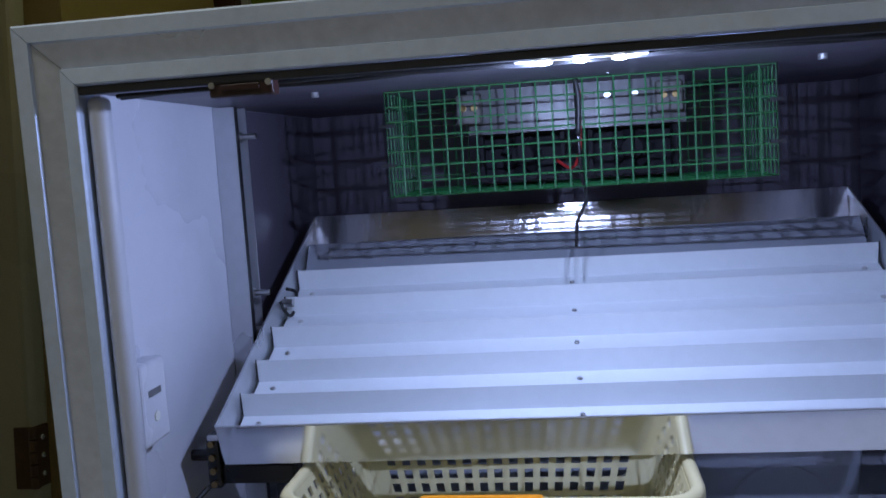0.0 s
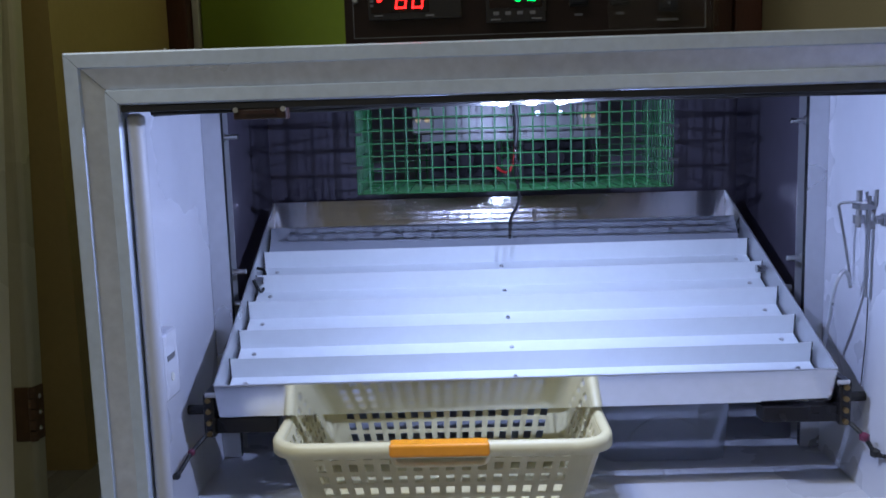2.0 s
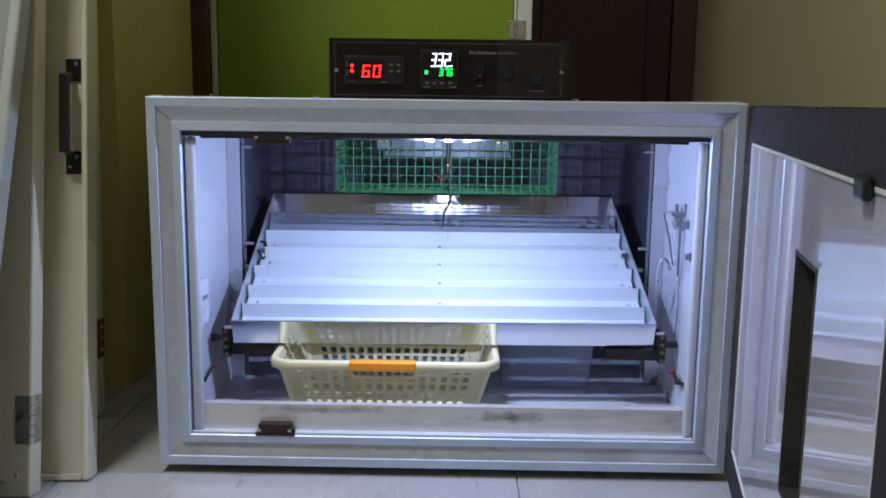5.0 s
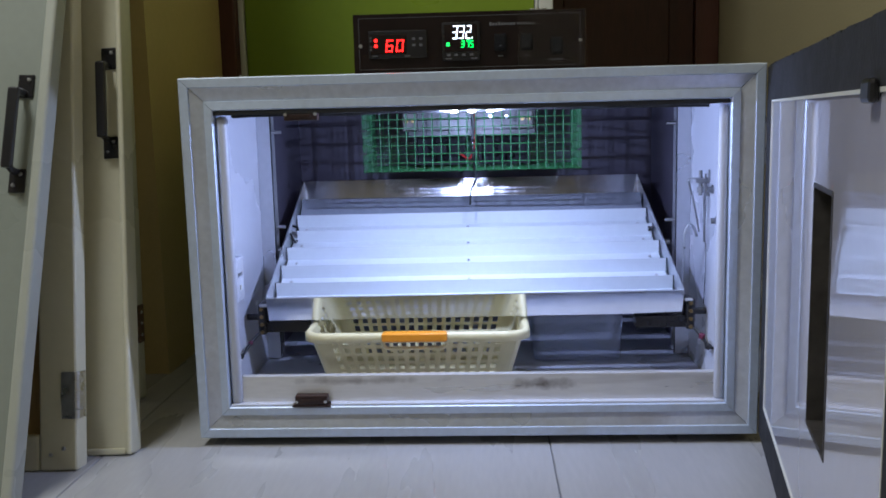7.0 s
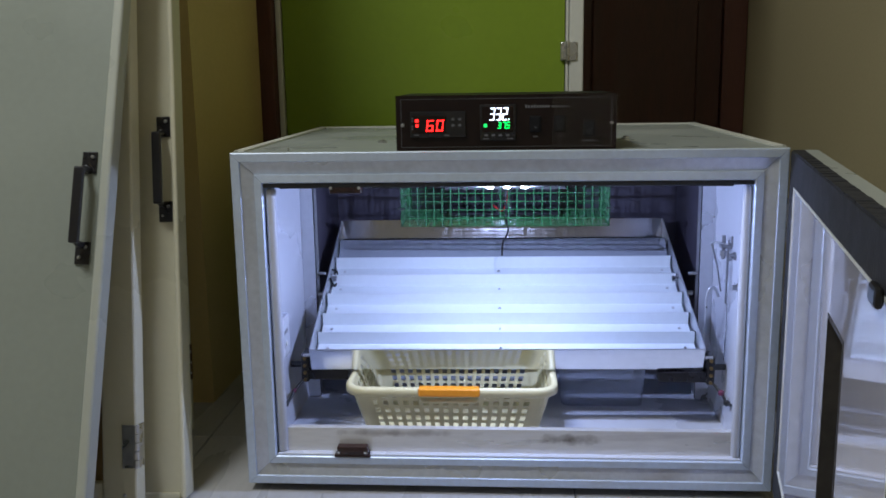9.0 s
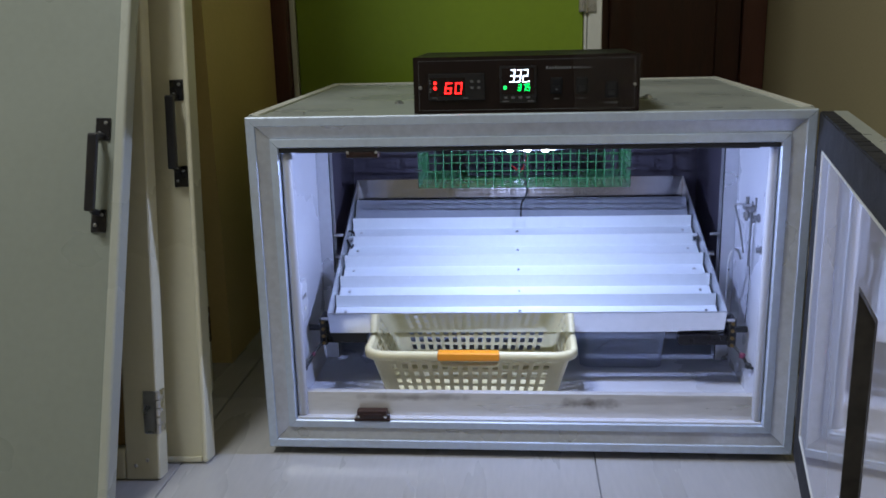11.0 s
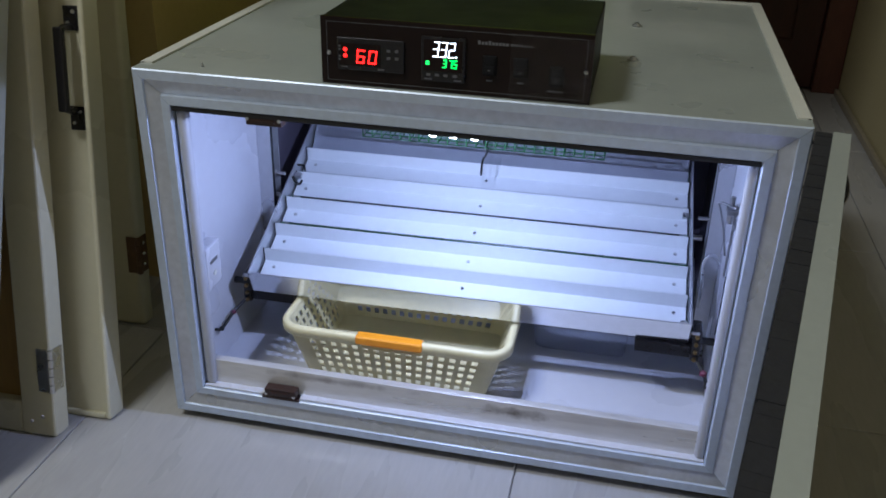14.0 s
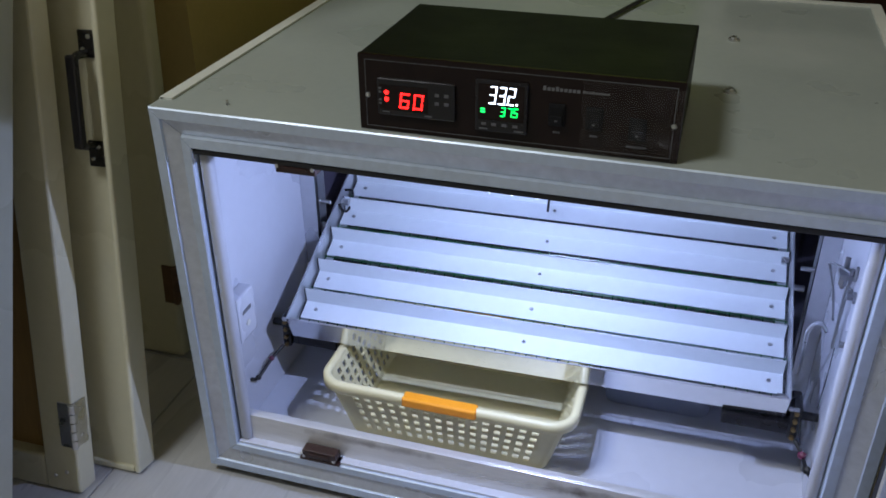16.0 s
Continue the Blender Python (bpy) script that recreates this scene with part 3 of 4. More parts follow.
part("window_pane", dbox(WX0 + 0.002, WX1 - 0.002, 0.014, 0.018, WZ0 + 0.002, WZ1 - 0.002), M_GLASS, dr, "clear window pane")
part("catch_plate", dbox(0.614, 0.641, -0.0105, -0.0042, 0.440, 0.455, 0.003), M_BLACKPL, dr, "black catch plate")
for z in (0.10, 0.40):
    part("hinge", rod((0.0, SIDE * -0.004, z - 0.03), (0.0, SIDE * -0.004, z + 0.03), 0.005), M_STEEL, dr)

# ---- control box ----
ctl = thing("control_box", "black incubator control box with lit digital displays", "controller", m=pose(0.002, 0.010, Z1 + 0.0005))
CW, CH, CD = 0.147, 0.073, 0.178
part("housing", box(-CW, CW, 0.003, CD, 0, CH, 0.0015), M_BOXBLK, ctl, "matt black steel housing")
part("front_panel", box(-CW - 0.0005, CW + 0.0005, -0.002, 0.0028, -0.0003, CH + 0.0005, 0.0008), M_PANEL, ctl, "glossy black front panel")


def pbox(x0, x1, z0, z1, y=-0.0025, y1=-0.002, bm=None, bevel=0.0):
    return box(x0, x1, y, y1, z0, z1, bevel, bm)


L0, L1, B0, B1 = -0.1405, 0.1405, 0.004, 0.068
bm = pbox(L0, L1, B0, B0 + 0.0005, -0.0024)
pbox(L0, L1, B1, B1 + 0.0005, -0.0024, bm=bm)
pbox(L0, L0 + 0.0005, B0, B1, -0.0024, bm=bm)
pbox(L1, L1 + 0.0005, B0, B1, -0.0024, bm=bm)
part("printed_border", bm, M_INK, ctl)
for x in (-0.1385, 0.141):
    bm = screw_bm(0.0026, 0.0015)
    bmesh.ops.transform(bm, matrix=pose(x, -0.002, 0.034, 90), verts=bm.verts[:])
    part("screw", bm, M_STEEL, ctl)

SEG = {"A": "abcefg", "L": "def", "H": "bcefg", "3": "abcdg", "2": "abdeg", "7": "abc", "5": "acdfg", "6": "acdefg", "0": "abcdef"}


def digit(ch, x, z, w, h, s, y, bm, slant=0.12):
    """One seven-segment sign, its lower left corner at x, z."""
    half = h / 2
    spots = {"a": (0, h - s, w, h), "d": (0, 0, w, s), "g": (0, half - s / 2, w, half + s / 2), "f": (0, half, s, h), "b": (w - s, half, w, h),
             "e": (0, 0, s, half), "c": (w - s, 0, w, half)}
    for k in SEG[ch]:
        a, b, c, d = spots[k]
        g_ = s * 0.18
        own = bmesh.new()
        corners = [(a + g_, b + g_), (c - g_, b + g_), (c - g_, d - g_), (a + g_, d - g_)]
        f = [own.verts.new((x + p + q * slant, y, z + q)) for p, q in corners]
        r = [own.verts.new((x + p + q * slant, y + 0.0006, z + q)) for p, q in corners]
        own.faces.new(f)
        own.faces.new(r[::-1])
        for i in range(4):
            own.faces.new((f[i], f[(i + 1) % 4], r[(i + 1) % 4], r[i]))
        join(bm, own)


# humidity module with red digits
hm = part("humidity_module", pbox(-0.128, -0.053, 0.0175, 0.0525, -0.0055, -0.002, bevel=0.0012), M_BLACKPL, ctl, "black module with red digits")
part("screen", pbox(-0.1255, -0.079, 0.023, 0.047, -0.0060, -0.0054), M_PANEL, hm)
bm = bmesh.new()
digit("6", -0.1068, 0.0255, 0.0098, 0.0155, 0.0024, -0.0066, bm)
digit("0", -0.0935, 0.0255, 0.0098, 0.0155, 0.0024, -0.0066, bm)
part("red_digits", bm, M_RED, hm, "lit red digits 60")
for z in (0.0335, 0.0400):
    part("red_dot", rod((-0.1185, -0.0066, z), (-0.1185, -0.006, z), 0.0022), M_RED, hm)
for z in (0.028, 0.0315, 0.039, 0.0425):
    part("printed_mark", pbox(-0.126, -0.1235, z, z + 0.0018, -0.0064, -0.0058), M_INK, hm)
part("printed_mark", pbox(-0.123, -0.116, 0.0205, 0.0215, -0.0059, -0.0054), M_INK, hm)
part("printed_mark", pbox(-0.082, -0.075, 0.0195, 0.021, -0.0059, -0.0054), M_INK, hm)
for x in (-0.072, -0.063):
    for z in (0.032, 0.040):
        part("key", pbox(x, x + 0.004, z, z + 0.003, -0.0060, -0.0054), M_INK, hm)
# temperature module
tm = part("temperature_module", pbox(-0.034, 0.014, 0.0125, 0.0605, -0.0060, -0.002, bevel=0.0012), M_BLACKPL, ctl, "black module with white and green digits")
part("screen", pbox(-0.031, 0.011, 0.024, 0.0575, -0.0066, -0.0059), M_PANEL, tm)
bm = bmesh.new()
for ch, x in (("3", -0.0215), ("3", -0.013), ("2", -0.0045)):
    digit(ch, x, 0.0395, 0.0064, 0.0165, 0.00125, -0.0072, bm)
pbox(0.0036, 0.0052, 0.0397, 0.0413, -0.0072, -0.0066, bm=bm)
part("white_digits", bm, M_WHITESEG, tm, "lit white digits 33.2")
bm = bmesh.new()
for ch, x in (("3", -0.0105), ("7", -0.0042), ("5", 0.0010)):
    digit(ch, x, 0.0285, 0.0042, 0.0088, 0.0010, -0.0072, bm)
pbox(-0.0285, -0.0245, 0.031, 0.0322, -0.0072, -0.0066, bm=bm)
pbox(-0.0285, -0.0245, 0.0335, 0.0347, -0.0072, -0.0066, bm=bm)
part("green_digits", bm, M_GREENSEG, tm, "lit green digits 37.5")
for x in (-0.028, -0.0185, -0.009, 0.001):
    part("key", pbox(x, x + 0.0045, 0.0185, 0.0212, -0.0063, -0.0058), M_INK, tm)
for x in (-0.030, 0.0025):
    part("printed_mark", pbox(x, x + 0.008, 0.0145, 0.0158, -0.0063, -0.0058), M_INK, tm)
# rocker switches
for x, z in ((0.040, 0.028), (0.073, 0.028), (0.111, 0.022)):
    r = part("rocker_switch", pbox(x - 0.0075, x + 0.0075, z - 0.0105 + 0.006, z + 0.0105 + 0.006, -0.0045, -0.002, bevel=0.001), M_FANBLK, ctl, "black rocker switch")
    bm = pbox(x - 0.0055, x + 0.0055, z - 0.0085 + 0.006, z + 0.006, -0.0072, -0.0045, bevel=0.0008)
    pbox(x - 0.0055, x + 0.0055, z + 0.006, z + 0.0085 + 0.006, -0.0055, -0.0045, bevel=0.0004, bm=bm)
    part("rocker", bm, M_FANBLK, r)
    part("mark", pbox(x - 0.0012, x + 0.0012, z + 0.001, z + 0.0025, -0.0076, -0.0070), M_INK, r)
    part("caption_bar", pbox(x - (0.003 if x < 0.1 else 0.0085), x + (0.0035 if x < 0.1 else 0.0085), z - 0.0115, z - 0.0098, -0.0024), M_INK, ctl)
rng = random.Random(21)
waves = [(rng.uniform(-140, 140), rng.uniform(-120, 120), rng.uniform(0, 6.28)) for _ in range(7)]
bm = bmesh.new()
NU, NV = 28, 18
grid = []
for i in range(NU + 1):
    row = []
    for j in range(NV + 1):
        u, v = 0.062 + (CW - 0.061) * i / NU, 0.003 + (CH - 0.004) * j / NV
        loose = 0.05 + 1.0 * max(0.0, (u - 0.075) / 0.07)
        h = sum(abs(math.sin(a * u + c * v + p)) for a, c, p in waves) / 7
        row.append(bm.verts.new((u, -0.0088 - 0.012 * loose * h, v)))
    grid.append(row)
for i in range(NU):
    for j in range(NV):
        bm.faces.new((grid[i][j], grid[i + 1][j], grid[i + 1][j + 1], grid[i][j + 1]))
part("protective_film", bm, M_FILM, ctl, "crinkled clear protective film", True)
for x0, x1, z0, z1, n in ((0.0265, 0.060, 0.0555, 0.0595, 9), (0.0615, 0.085, 0.0560, 0.0583, 9)):
    bm = bmesh.new()
    step = (x1 - x0) / n
    for k in range(n):
        tall = 1.0 if k in (0, 3) else 0.72
        pbox(x0 + k * step, x0 + (k + 0.72) * step, z0, z0 + (z1 - z0) * tall, -0.0024, bm=bm)
    part("title_bar", bm, M_TITLE, ctl, "printed grey title bars")
cb = tube([(-0.01, 0.187, Z1 + 0.03), (-0.005, 0.24, Z1 + 0.022), (0.008, 0.36, Z1 + 0.006), (0.037, 0.465, Z1 + 0.0035), (0.057, 0.53, Z1 + 0.0035), (0.085, 0.61, Z1 + 0.0045), (0.10, 0.645, 0.44), (0.105, 0.66, 0.10), (0.13, 0.68, 0.005)], 0.0032)
tagged(finish("power_cable", cb, M_BLACK, smooth=True), "black power cable running off the incubator top", "cable")
cb = tube([(0.45, 0.72, 0.0042), (0.56, 0.86, 0.0042), (0.627, 0.961, 0.0042), (0.671, 1.038, 0.0042), (0.698, 1.141, 0.0042), (0.706, 1.256, 0.0042), (0.69, 1.36, 0.0042), (0.64, 1.47, 0.0042), (0.55, 1.56, 0.0042), (0.42, 1.62, 0.0042)], 0.004)
tagged(finish("wall_cable", cb, M_BLACK, smooth=True), "black mains cable looping on the floor by the wall", "cable")

# ---- egg tray ----
tray_m = Matrix.Translation((0.001, 0.1085, 0.1853)) @ pose(0, 0, 0, 21.85, 0, 1.4)
tray = thing("egg_tray", "tilted aluminium egg turning tray with white dividers", "egg tray", m=tray_m)
TW, TL, TH, RIM = 0.301, 0.387, 0.034, 0.039
part("front_rim", box(-TW, TW, 0.0, 0.0015, -RIM, -0.0012), M_TRAYALU, tray, "polished aluminium rim")
part("rim_edge", box(-TW, TW, 0.0, 0.0015, -0.0011, 0.0), M_MATTALU, tray)
back = [(0.3675, -0.0300), (0.3690, -0.0300), (TL, 0.0), (TL - 0.0014, 0.0)]
part("back_rim", prism(back, lambda p, q: Vector((-TW, p, q)), lambda p, q: Vector((TW, p, q))), M_BRUSH, tray, "brushed aluminium rim leaning back")
for sx in (-1, 1):
    part("side_rim", box(sx * TW - 0.0008, sx * TW + 0.0008, 0.0016, TL - 0.0016, -TH, 0.0, 0.0003), M_MATTALU, tray, "polished aluminium rim")
part("bottom_flange", box(-TW + 0.001, TW - 0.001, 0.0016, 0.0135, -RIM, -RIM + 0.0012), M_TRAYALU, tray)
for sx in (-1, 1):
    part("side_flange", box(min(sx * 0.2995, sx * 0.287), max(sx * 0.2995, sx * 0.287), 0.002, TL - 0.002, -0.0335, -0.0325), M_MATTALU, tray)
# wire floor
bm = bmesh.new()
n = 46
for k in range(n + 1):
    x = -TW + 0.003 + (2 * TW - 0.006) * k / n
    rod((x, 0.002, -TH + 0.0020), (x, TL - 0.002, -TH + 0.0020), 0.0008, bm, n=5)
for k in range(29):
    y = 0.006 + (TL - 0.012) * k / 28
    rod((-TW + 0.001, y, -TH + 0.0028), (TW - 0.001, y, -TH + 0.0028), 0.0008, bm, n=5)
tagged(part("wire_floor", bm, M_GREENWIRE, tray, "green coated wire mesh floor"), kind="stuff")
for k, s in enumerate((0.0385, 0.0885, 0.144, 0.200, 0.2545)):
    w = TW - 0.0040
    top = -0.0090
    a, b = s - 0.0160, s + 0.012
    prof = [(a, -0.0300), (b, -0.0300), (b + 0.0050, top), (b + 0.0038, top + 0.0002), (b - 0.0012, -0.0288), (a, -0.0288)]
    dv = part("divider", prism(prof, lambda p, q: Vector((-w, p, q)), lambda p, q: Vector((w, p, q))), M_DIV, tray, "white angled divider strip")
    # Solid black end pieces stand in for the dark gap beside the rim.
    for sx in (-1, 1):
        edge = [(p, q + 0.0006) for p, q in prof]
        part("end_gap", prism(edge, lambda p, q: Vector((sx * w, p, q)), lambda p, q: Vector((sx * (w + 0.0012), p, q))), M_BLACK, dv, "black piece in place of the dark gap at the divider end")
    for x in (-0.281, -0.006, 0.281):
        bm = screw_bm(0.0028, 0.0015)
        bmesh.ops.transform(bm, matrix=Matrix.Translation((x, s, -0.0288)), verts=bm.verts[:])
        part("screw", bm, M_STEEL, dv)
w = TW - 0.0045
prof = [(0.2885, -0.0300), (0.290, -0.0300), (0.3275, -0.0085), (0.3275, -0.0070)]
part("divider", prism(prof, lambda p, q: Vector((-w, p, q)), lambda p, q: Vector((w, p, q))), M_STRIP, tray, "sloping white strip at the tray back")
part("rear_plate", box(-w, w, 0.329, 0.3670, -0.0302, -0.0290), M_TRAYALU, tray)
for x, y in ((-0.292, 0.21), (0.292, 0.205), (0.292, 0.008)):
    bm = rod((x + math.copysign(0.006, x), y, -0.012), (x - math.copysign(0.004, x), y, -0.012), 0.005, n=6)
    part("bolt", bm, M_STEEL, tray)
part("tie_loop", tube([(-0.297, 0.225, -0.004), (-0.291, 0.232, -0.012), (-0.290, 0.225, -0.022), (-0.291, 0.205, -0.024), (-0.293, 0.195, -0.012), (-0.297, 0.198, -0.003)], 0.0018), M_BLACK, tray, "black cable tie", True)
for sx in (-1, 1):
    part("pivot_bolt", rod((sx * 0.3015, 0.168, -0.016), (sx * 0.316, 0.168, -0.016), 0.004), M_STEEL, tray)

# turning brackets under both front ends of the tray
for sx in (-1, 1):
    br = thing("turning_bracket", "black steel bracket with bolts carrying the tray end", "bracket", "tray brackets")
    inner = 0.245 if sx < 0 else 0.235
    x0, x1 = sorted((sx * inner, sx * 0.308))
    part("bar", box(x0, x1, 0.125, 0.150, 0.129, 0.145, 0.001), M_BLACKPL, br)
    x0, x1 = sorted((sx * 0.3065, sx * 0.3185))
    part("upright", box(x0, x1, 0.120, 0.155, 0.126, 0.172, 0.003), M_BLACKPL, br)
    for k in range(4):
        part("bolt", rod((sx * 0.312, 0.1205, 0.131 + 0.0115 * k), (sx * 0.312, 0.1165, 0.131 + 0.0115 * k), 0.0028, n=8), M_COPPER, br)
    part("bolt", rod((sx * 0.303, 0.118, 0.171), (sx * 0.314, 0.118, 0.171), 0.0026), M_STEEL, br)
    part("wall_pin", rod((sx * 0.3175, 0.138, 0.150), (sx * 0.3378, 0.138, 0.150), 0.005, n=10), M_BLACKPL, br)
    ly, lz = (0.060, 0.112) if sx < 0 else (0.085, 0.108)
    pts = [(sx * 0.316, 0.117, 0.130), (sx * 0.325, 0.112 - (0.108 - ly) * 0.3, 0.120), (sx * 0.332, ly + 0.012, 0.107), (sx * 0.3355, ly, lz)]
    part("lead", tube(pts, 0.0022), M_BLACK, br, "black lead with tie wraps", True)
    for q in (1, 2):
        c = Vector(pts[q])
        bm = bmesh.new()
        bmesh.ops.create_icosphere(bm, subdivisions=1, radius=0.0042 if sx < 0 else 0.0055)
        bmesh.ops.translate(bm, vec=c, verts=bm.verts[:])
        part("tie", bm, M_PURPW if q == 1 else M_BLACK, br)

# ---- fan cage ----
cage = thing("fan_cage", "green wire mesh cage around the fans under the ceiling", "wire cage")
GX, GY0, GY1, GZ0, GZ1 = 0.1665, 0.222, 0.385, 0.3568, 0.4495


def wire_face(bm, o, u, v, nu, nv, r=0.00082):
    for k in range(nu + 1):
        rod(o + u * (k / nu), o + u * (k / nu) + v, r, bm, n=5)
    for k in range(nv + 1):
        rod(o + v * (k / nv), o + v * (k / nv) + u, r, bm, n=5)


V = Vector
for nm, o, u, v, nu, nv in (("front_mesh", V((-GX, GY0, GZ0)), V((2 * GX, 0, 0)), V((0, 0, GZ1 - GZ0)), 25, 7),
                            ("bottom_mesh", V((-GX, GY0, GZ0)), V((2 * GX, 0, 0)), V((0, GY1 - GY0, 0)), 25, 11),
                            ("side_mesh", V((-GX, GY0, GZ0)), V((0, GY1 - GY0, 0)), V((0, 0, GZ1 - GZ0)), 11, 7),
                            ("side_mesh", V((GX, GY0, GZ0)), V((0, GY1 - GY0, 0)), V((0, 0, GZ1 - GZ0)), 11, 7),
                            ("back_mesh", V((-GX, GY1, GZ0)), V((2 * GX, 0, 0)), V((0, 0, GZ1 - GZ0)), 25, 7)):
    bm = bmesh.new()
    wire_face(bm, o, u, v, nu, nv)
    part(nm, bm, M_GREENWIRE, cage)
for x in (-GX, GX):
    for z in (0.385, 0.42):
        part("tie", box(x - 0.006, x + 0.006, GY0 - 0.002, GY0 + 0.002, z - 0.0015, z + 0.0015), M_BLACK, cage, "black tie wrap")
part("tie", tube([(0.001, GY0 - 0.003, 0.449), (0.003, GY0 - 0.004, 0.43), (0.0015, GY0 - 0.003, 0.402)], 0.0022), M_BLACK, cage, "black cable loop", True)
ht = thing("heater_plate", "bent aluminium heater plate with terminals behind the mesh", "heater")
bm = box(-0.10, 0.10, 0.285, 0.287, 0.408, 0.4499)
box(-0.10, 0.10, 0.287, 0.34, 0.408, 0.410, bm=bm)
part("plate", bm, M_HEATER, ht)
for x in (-0.098, 0.085):
    t_ = part("terminal_block", box(x - 0.012, x + 0.012, 0.276, 0.2848, 0.418, 0.446, 0.002), M_CERAM, ht, "grey ceramic terminal block")
    for dx in (-0.005, 0.005):
        part("terminal", rod((x + dx, 0.276, 0.433), (x + dx, 0.272, 0.433), 0.003, n=8), M_COPPER, t_)
for x in (0.03, 0.055):
    part("rivet", rod((x, 0.285, 0.437), (x, 0.282, 0.437), 0.003, n=8), M_STEEL, ht)


def fan(x):
    f = thing("fan", "small black axial fan behind the green mesh", "fan", "cage fans")
    s, hz, y0, y1, zc = 0.041, 0.024, 0.30, 0.325, 0.3865
    bm = bmesh.new()
    for a, b, c, d in ((-s, s, -hz, -hz + 0.004), (-s, s, hz - 0.004, hz), (-s, -s + 0.004, -hz + 0.004, hz - 0.004), (s - 0.004, s, -hz + 0.004, hz - 0.004)):
        box(x + a, x + b, y0, y1, zc + c, zc + d, bm=bm)
    part("housing", bm, M_FANBLK, f)
    part("back_grille", box(x - s + 0.004, x + s - 0.004, y1 - 0.002, y1, zc - hz + 0.004, zc + hz - 0.004), M_FANBLK, f)
    part("hub", rod((x, y0 + 0.004, zc), (x, y1 - 0.004, zc), 0.010, n=18), M_FANBLK, f)
    for k in range(7):
        bm = box(0.010, 0.019, -0.001, 0.001, -0.006, 0.006)
        bmesh.ops.transform(bm, matrix=Matrix.Translation((x, (y0 + y1) / 2, zc)) @ Matrix.Rotation(k * 2 * math.pi / 7, 4, "Y") @ Matrix.Rotation(0.6, 4, "X"), verts=bm.verts[:])
        part("blade", bm, M_FANBLK, f)


fan(-0.052)
fan(0.052)
w = tube([(-0.02, 0.30, 0.38), (-0.005, 0.285, 0.372), (0.003, 0.28, 0.39), (0.004, 0.282, 0.43), (0.006, 0.29, 0.449)], 0.0016)
tagged(finish("red_lead", w, M_REDW, smooth=True), "red wire hanging between the two fans", "wire")
w = tube([(0.001, 0.236, 0.449), (0.0015, 0.226, 0.40), (0.003, 0.228, 0.366), (0.006, 0.24, 0.348), (0.003, 0.252, 0.335), (-0.003, 0.262, 0.322), (-0.0045, 0.262, 0.300)], 0.0017)
tagged(finish("sensor_probe", w, M_BLACKPL, smooth=True), "thin dark sensor probe hanging from the cage", "sensor")

# ---- sensor switch on the inner wall ----
sw = thing("wall_sensor", "small white plastic sensor module on the inner wall", "sensor")
part("case", box(-0.3378, -0.320, 0.026, 0.066, 0.192, 0.254, 0.0025), M_PVC, sw)
part("caption_bar", box(-0.3201, -0.3196, 0.036, 0.056, 0.228, 0.233), M_INK, sw)
part("button", rod((-0.320, 0.046, 0.212), (-0.3192, 0.046, 0.212), 0.004), M_WHITEFR, sw)
for z in (0.259, 0.187):
    part("tab", box(-0.3378, -0.328, 0.027, 0.035, z - 0.005, z + 0.005, 0.001), M_BLACKPL, sw)

# ---- water fitting on the other inner wall ----
wf = thing("water_fitting", "metal float bracket with bolts and hooked tube on the wall", "fitting")
part("strip", box(0.3305, 0.3330, 0.1280, 0.1335, 0.252, 0.338, 0.0004), M_FIT, wf, "flat steel strip")
part("strip_upper", box(0.3312, 0.3338, 0.1292, 0.1322, 0.296, 0.350, 0.0003), M_FIT, wf)
part("spacer", box(0.3331, 0.3379, 0.1290, 0.1325, 0.318, 0.326, 0.0004), M_FIT, wf)
part("rod", tube([(0.3335, 0.170, 0.262), (0.326, 0.168, 0.30), (0.3165, 0.160, 0.332), (0.3140, 0.156, 0.339), (0.318, 0.152, 0.342), (0.328, 0.140, 0.343), (0.3365, 0.132, 0.343)], 0.0014), M_FIT, wf, "", True)
part("clamp", box(0.322, 0.3379, 0.128, 0.146, 0.3365, 0.3425, 0.001), M_FIT, wf)
part("bolt", rod((0.329, 0.146, 0.318), (0.329, 0.146, 0.354), 0.0028), M_FIT, wf)
part("nut", rod((0.329, 0.146, 0.322), (0.329, 0.146, 0.330), 0.0052, n=6), M_FIT, wf)
part("pin", rod((0.3365, 0.127, 0.340), (0.336, 0.125, 0.356), 0.0016), M_FIT, wf)
for y, z in ((0.109, 0.3295), (0.084, 0.288)):
    bm = rod((0.3379, y, z), (0.335, y, z), 0.0062, n=12)
    rod((0.335, y, z), (0.329, y, z), 0.0038, bm, n=6)
    part("wall_bolt", bm, M_FIT, wf)
part("hook_tube", tube([(0.314, 0.190, 0.170), (0.3135, 0.182, 0.190), (0.310, 0.160, 0.225), (0.306, 0.142, 0.256), (0.3065, 0.134, 0.270), (0.311, 0.134, 0.277), (0.319, 0.142, 0.272), (0.326, 0.152, 0.258)], 0.0021), M_MATTALU, wf, "thin grey hooked water tube", True)
part("thread", tube([(0.3345, 0.131, 0.252), (0.3352, 0.134, 0.21), (0.3352, 0.141, 0.16)], 0.0006, n=5), M_BLACK, wf)

# ---- basket ----
bas = thing("basket", "cream plastic basket with square holes and orange handle", "basket", m=pose(-0.080, 0.1515, 0.0548))


def rounded(w, d, r, n=6):
    """Outline points and whether each lies on a straight run, anticlockwise from the front left."""
    pts = []
    for cx, cy, a0 in ((w - r, -d + r, -90), (w - r, d - r, 0), (-w + r, d - r, 90), (-w + r, -d + r, 180)):
        for k in range(n + 1):
            a = radians(a0 + 90 * k / n)
            pts.append((cx + r * math.cos(a), cy + r * math.sin(a)))
    return pts


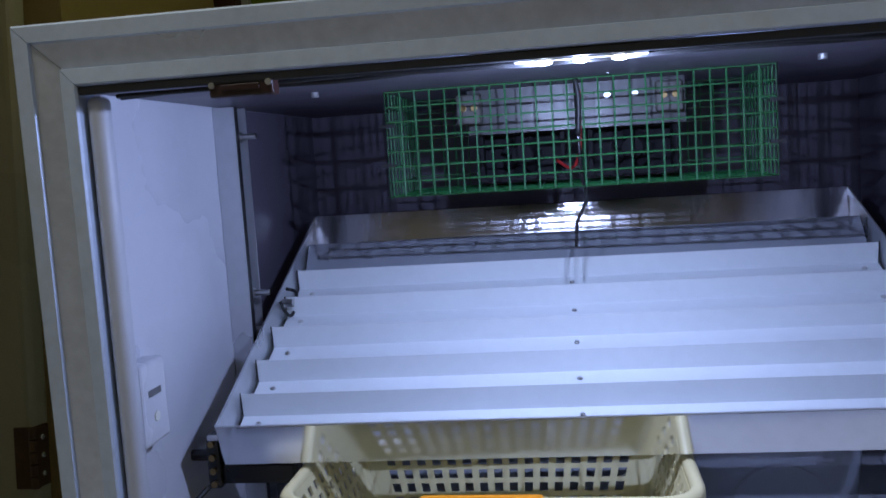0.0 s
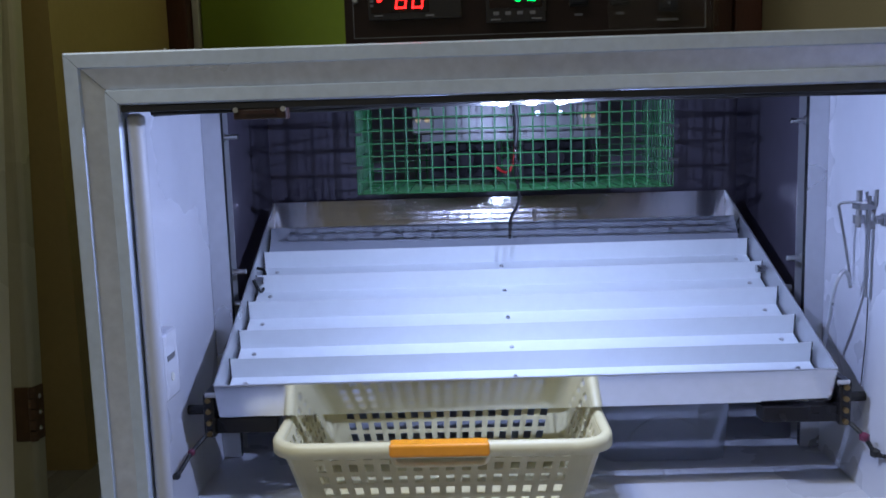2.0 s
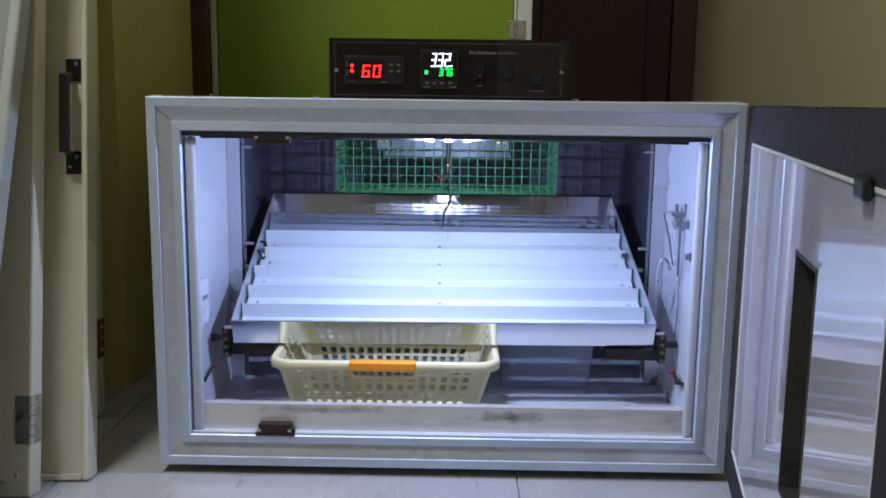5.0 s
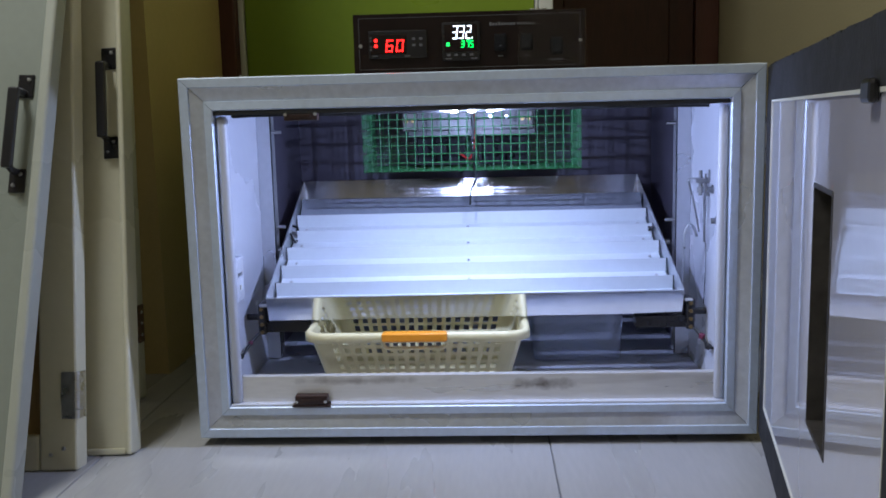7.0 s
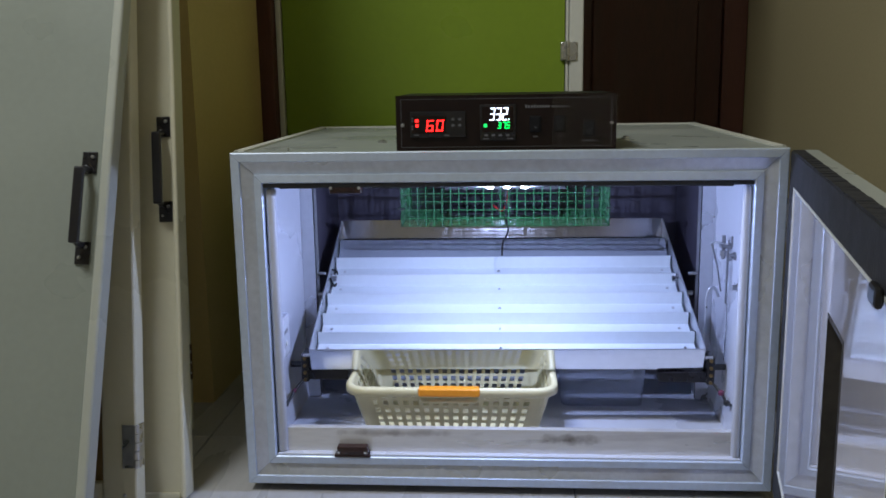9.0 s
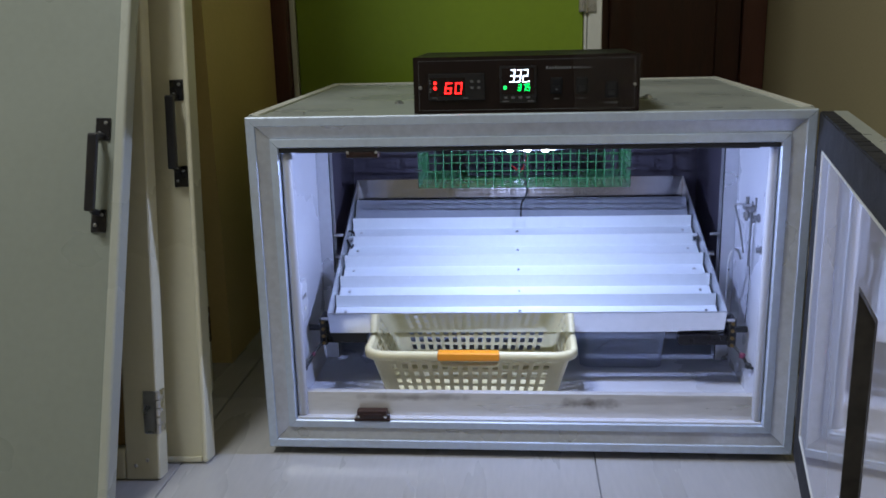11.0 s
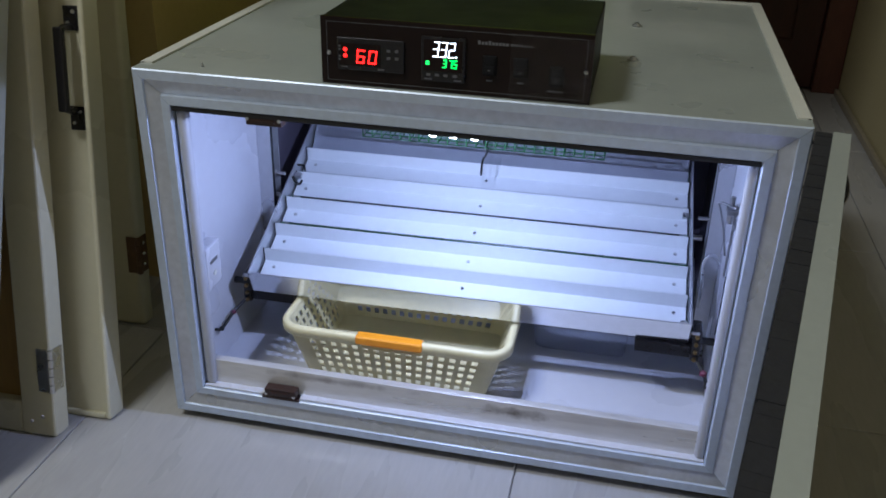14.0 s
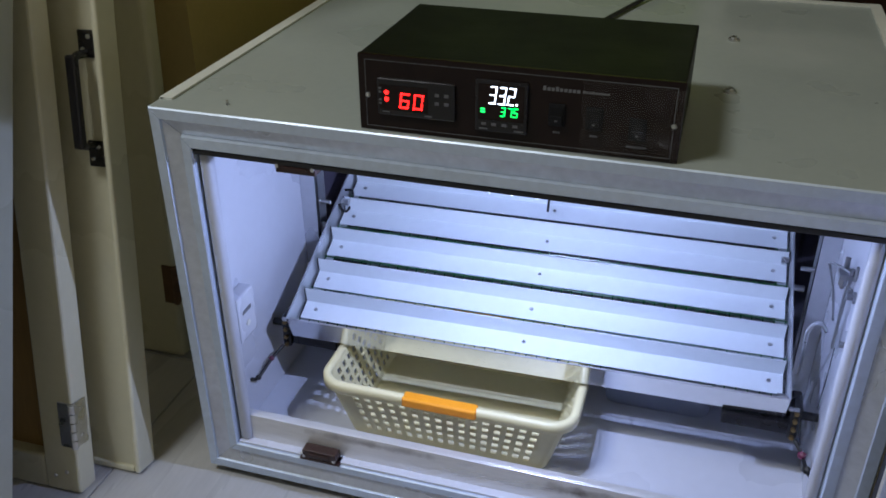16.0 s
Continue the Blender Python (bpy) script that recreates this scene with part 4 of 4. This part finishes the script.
BW, BD, BH = 0.1495, 0.0985, 0.0875
SH = 0.83


def basket_wall(material):
    bm = bmesh.new()
    vs = [0.0, 0.004] + [0.010 + 0.0122 * (k // 2) + (0.0078 if k % 2 else 0) for k in range(12)] + [BH - 0.003]

    def point(side, u, v):
        s = SH + (1 - SH) * v / BH
        w, d = BW * s, BD * s
        if side == 0:
            return (u * w, -d, v)
        if side == 1:
            return (w, u * d, v)
        if side == 2:
            return (-u * w, d, v)
        return (-w, -u * d, v)
    for side, half in ((0, BW), (1, BD), (2, BW), (3, BD)):
        edge = 0.024 / half
        m = round((2 * half - 0.048) / 0.0158)
        us = [-1 + edge * 0.5, -1 + edge]
        for k in range(m):
            c = -1 + edge + (2 - 2 * edge) * (k + 0.5) / m
            hw = 0.0043 / half
            us += [c - hw, c + hw]
        us += [1 - edge, 1 - edge * 0.5]
        grid = [[bm.verts.new(point(side, u, v)) for v in vs] for u in us]
        for i in range(len(us) - 1):
            for j in range(len(vs) - 1):
                hole = 2 <= i < len(us) - 3 and i % 2 == 0 and 2 <= j < len(vs) - 2 and j % 2 == 0
                if side == 0 and vs[j] > 0.064 and abs((us[i] + us[i + 1]) / 2 + 0.01) < 0.31:
                    hole = True
                if not hole:
                    bm.faces.new((grid[i][j], grid[i + 1][j], grid[i + 1][j + 1], grid[i][j + 1]))
        nxt = (side + 1) % 4
        half2 = BD if side % 2 == 0 else BW
        u_end, u_start = us[-1], -1 + 0.024 / half2 * 0.5
        last = grid[-1]
        for k in range(1, 5):
            t = k / 4
            col = []
            for v in vs:
                a, c = Vector(point(side, u_end, v)), Vector(point(nxt, u_start, v))
                s = SH + (1 - SH) * v / BH
                corner = Vector(point(side, 1.0, v))
                p = a * (1 - t) ** 2 + corner * 2 * t * (1 - t) + c * t ** 2
                col.append(bm.verts.new(p))
            for j in range(len(vs) - 1):
                bm.faces.new((last[j], col[j], col[j + 1], last[j + 1]))
            last = col
    bmesh.ops.remove_doubles(bm, verts=bm.verts[:], dist=0.0002)
    ob = part("wall", bm, material, bas)
    so = ob.modifiers.new("thickness", "SOLIDIFY")
    so.thickness, so.offset = 0.0022, 0
    return ob


basket_wall(M_CREAM)
bm = bmesh.new()
lo = [bm.verts.new((x, y, 0.0)) for x, y in rounded(BW * SH + 0.001, BD * SH + 0.001, 0.016)]
hi = [bm.verts.new((x, y, 0.0025)) for x, y in rounded(BW * SH + 0.001, BD * SH + 0.001, 0.016)]
bm.faces.new(lo[::-1])
bm.faces.new(hi)
for k in range(len(lo)):
    bm.faces.new((lo[k], lo[(k + 1) % len(lo)], hi[(k + 1) % len(lo)], hi[k]))
part("base", bm, M_CREAM, bas)
# rolled rim
bm = bmesh.new()
prof = [(-0.002, -0.004), (0.0, 0.001), (0.003, 0.0025), (0.007, 0.002), (0.0095, -0.001), (0.0095, -0.011), (0.008, -0.011), (0.0075, -0.002), (0.001, -0.002), (0.0, -0.005)]
rings = []
for off, dz in prof:
    rings.append([bm.verts.new((x, y, BH + dz)) for x, y in rounded(BW + off, BD + off, 0.024 + off, 8)])
for a, b in zip(rings, rings[1:] + rings[:1]):
    for k in range(len(a)):
        bm.faces.new((a[k], a[(k + 1) % len(a)], b[(k + 1) % len(a)], b[k]))
part("rim", bm, M_CREAM, bas, "", True)
lip = [(-0.0465, -0.0970, 0.081), (-0.0455, -0.0960, 0.072), (-0.041, -0.0950, 0.0662), (-0.027, -0.0947, 0.0652), (0.024, -0.0947, 0.0652), (0.038, -0.0950, 0.0662), (0.0425, -0.0960, 0.072), (0.0435, -0.0970, 0.081)]
part("grip_lip", tube(lip, 0.0026), M_CREAM, bas, "", True)
part("grip", box(-0.047, 0.044, -BD - 0.0125, -BD + 0.004, BH - 0.0100, BH + 0.0030, 0.003, seg=3), M_ORANGE, bas, "orange handle grip")
part("grip", box(-0.043, 0.043, BD - 0.004, BD + 0.0125, BH - 0.0135, BH + 0.0045, 0.003, seg=3), M_ORANGE, bas, "orange handle grip")

# ---- clear water tub ----
tub = thing("water_tub", "clear plastic water tub on the incubator floor", "tub", m=pose(0.160, 0.30, 0.0548))
bm = bmesh.new()
rings = []
for s, z in ((0.93, 0.0), (1.0, 0.075), (1.03, 0.076), (1.03, 0.078), (0.99, 0.078), (0.925, 0.0015)):
    rings.append([bm.verts.new((x * s, y * s, z)) for x, y in rounded(0.072, 0.09, 0.018)])
for a, b in zip(rings, rings[1:]):
    for k in range(len(a)):
        bm.faces.new((a[k], a[(k + 1) % len(a)], b[(k + 1) % len(a)], b[k]))
bm.faces.new(rings[0])
bm.faces.new(rings[-1])
part("shell", bm, M_CLEARPL, tub, "", True)
part("arch", tube([(0.045 * math.cos(a), -0.088, 0.008 + 0.045 * math.sin(a)) for a in [math.pi * k / 10 for k in range(11)]], 0.0010), M_CLEARPL, tub, "moulded arch", True)
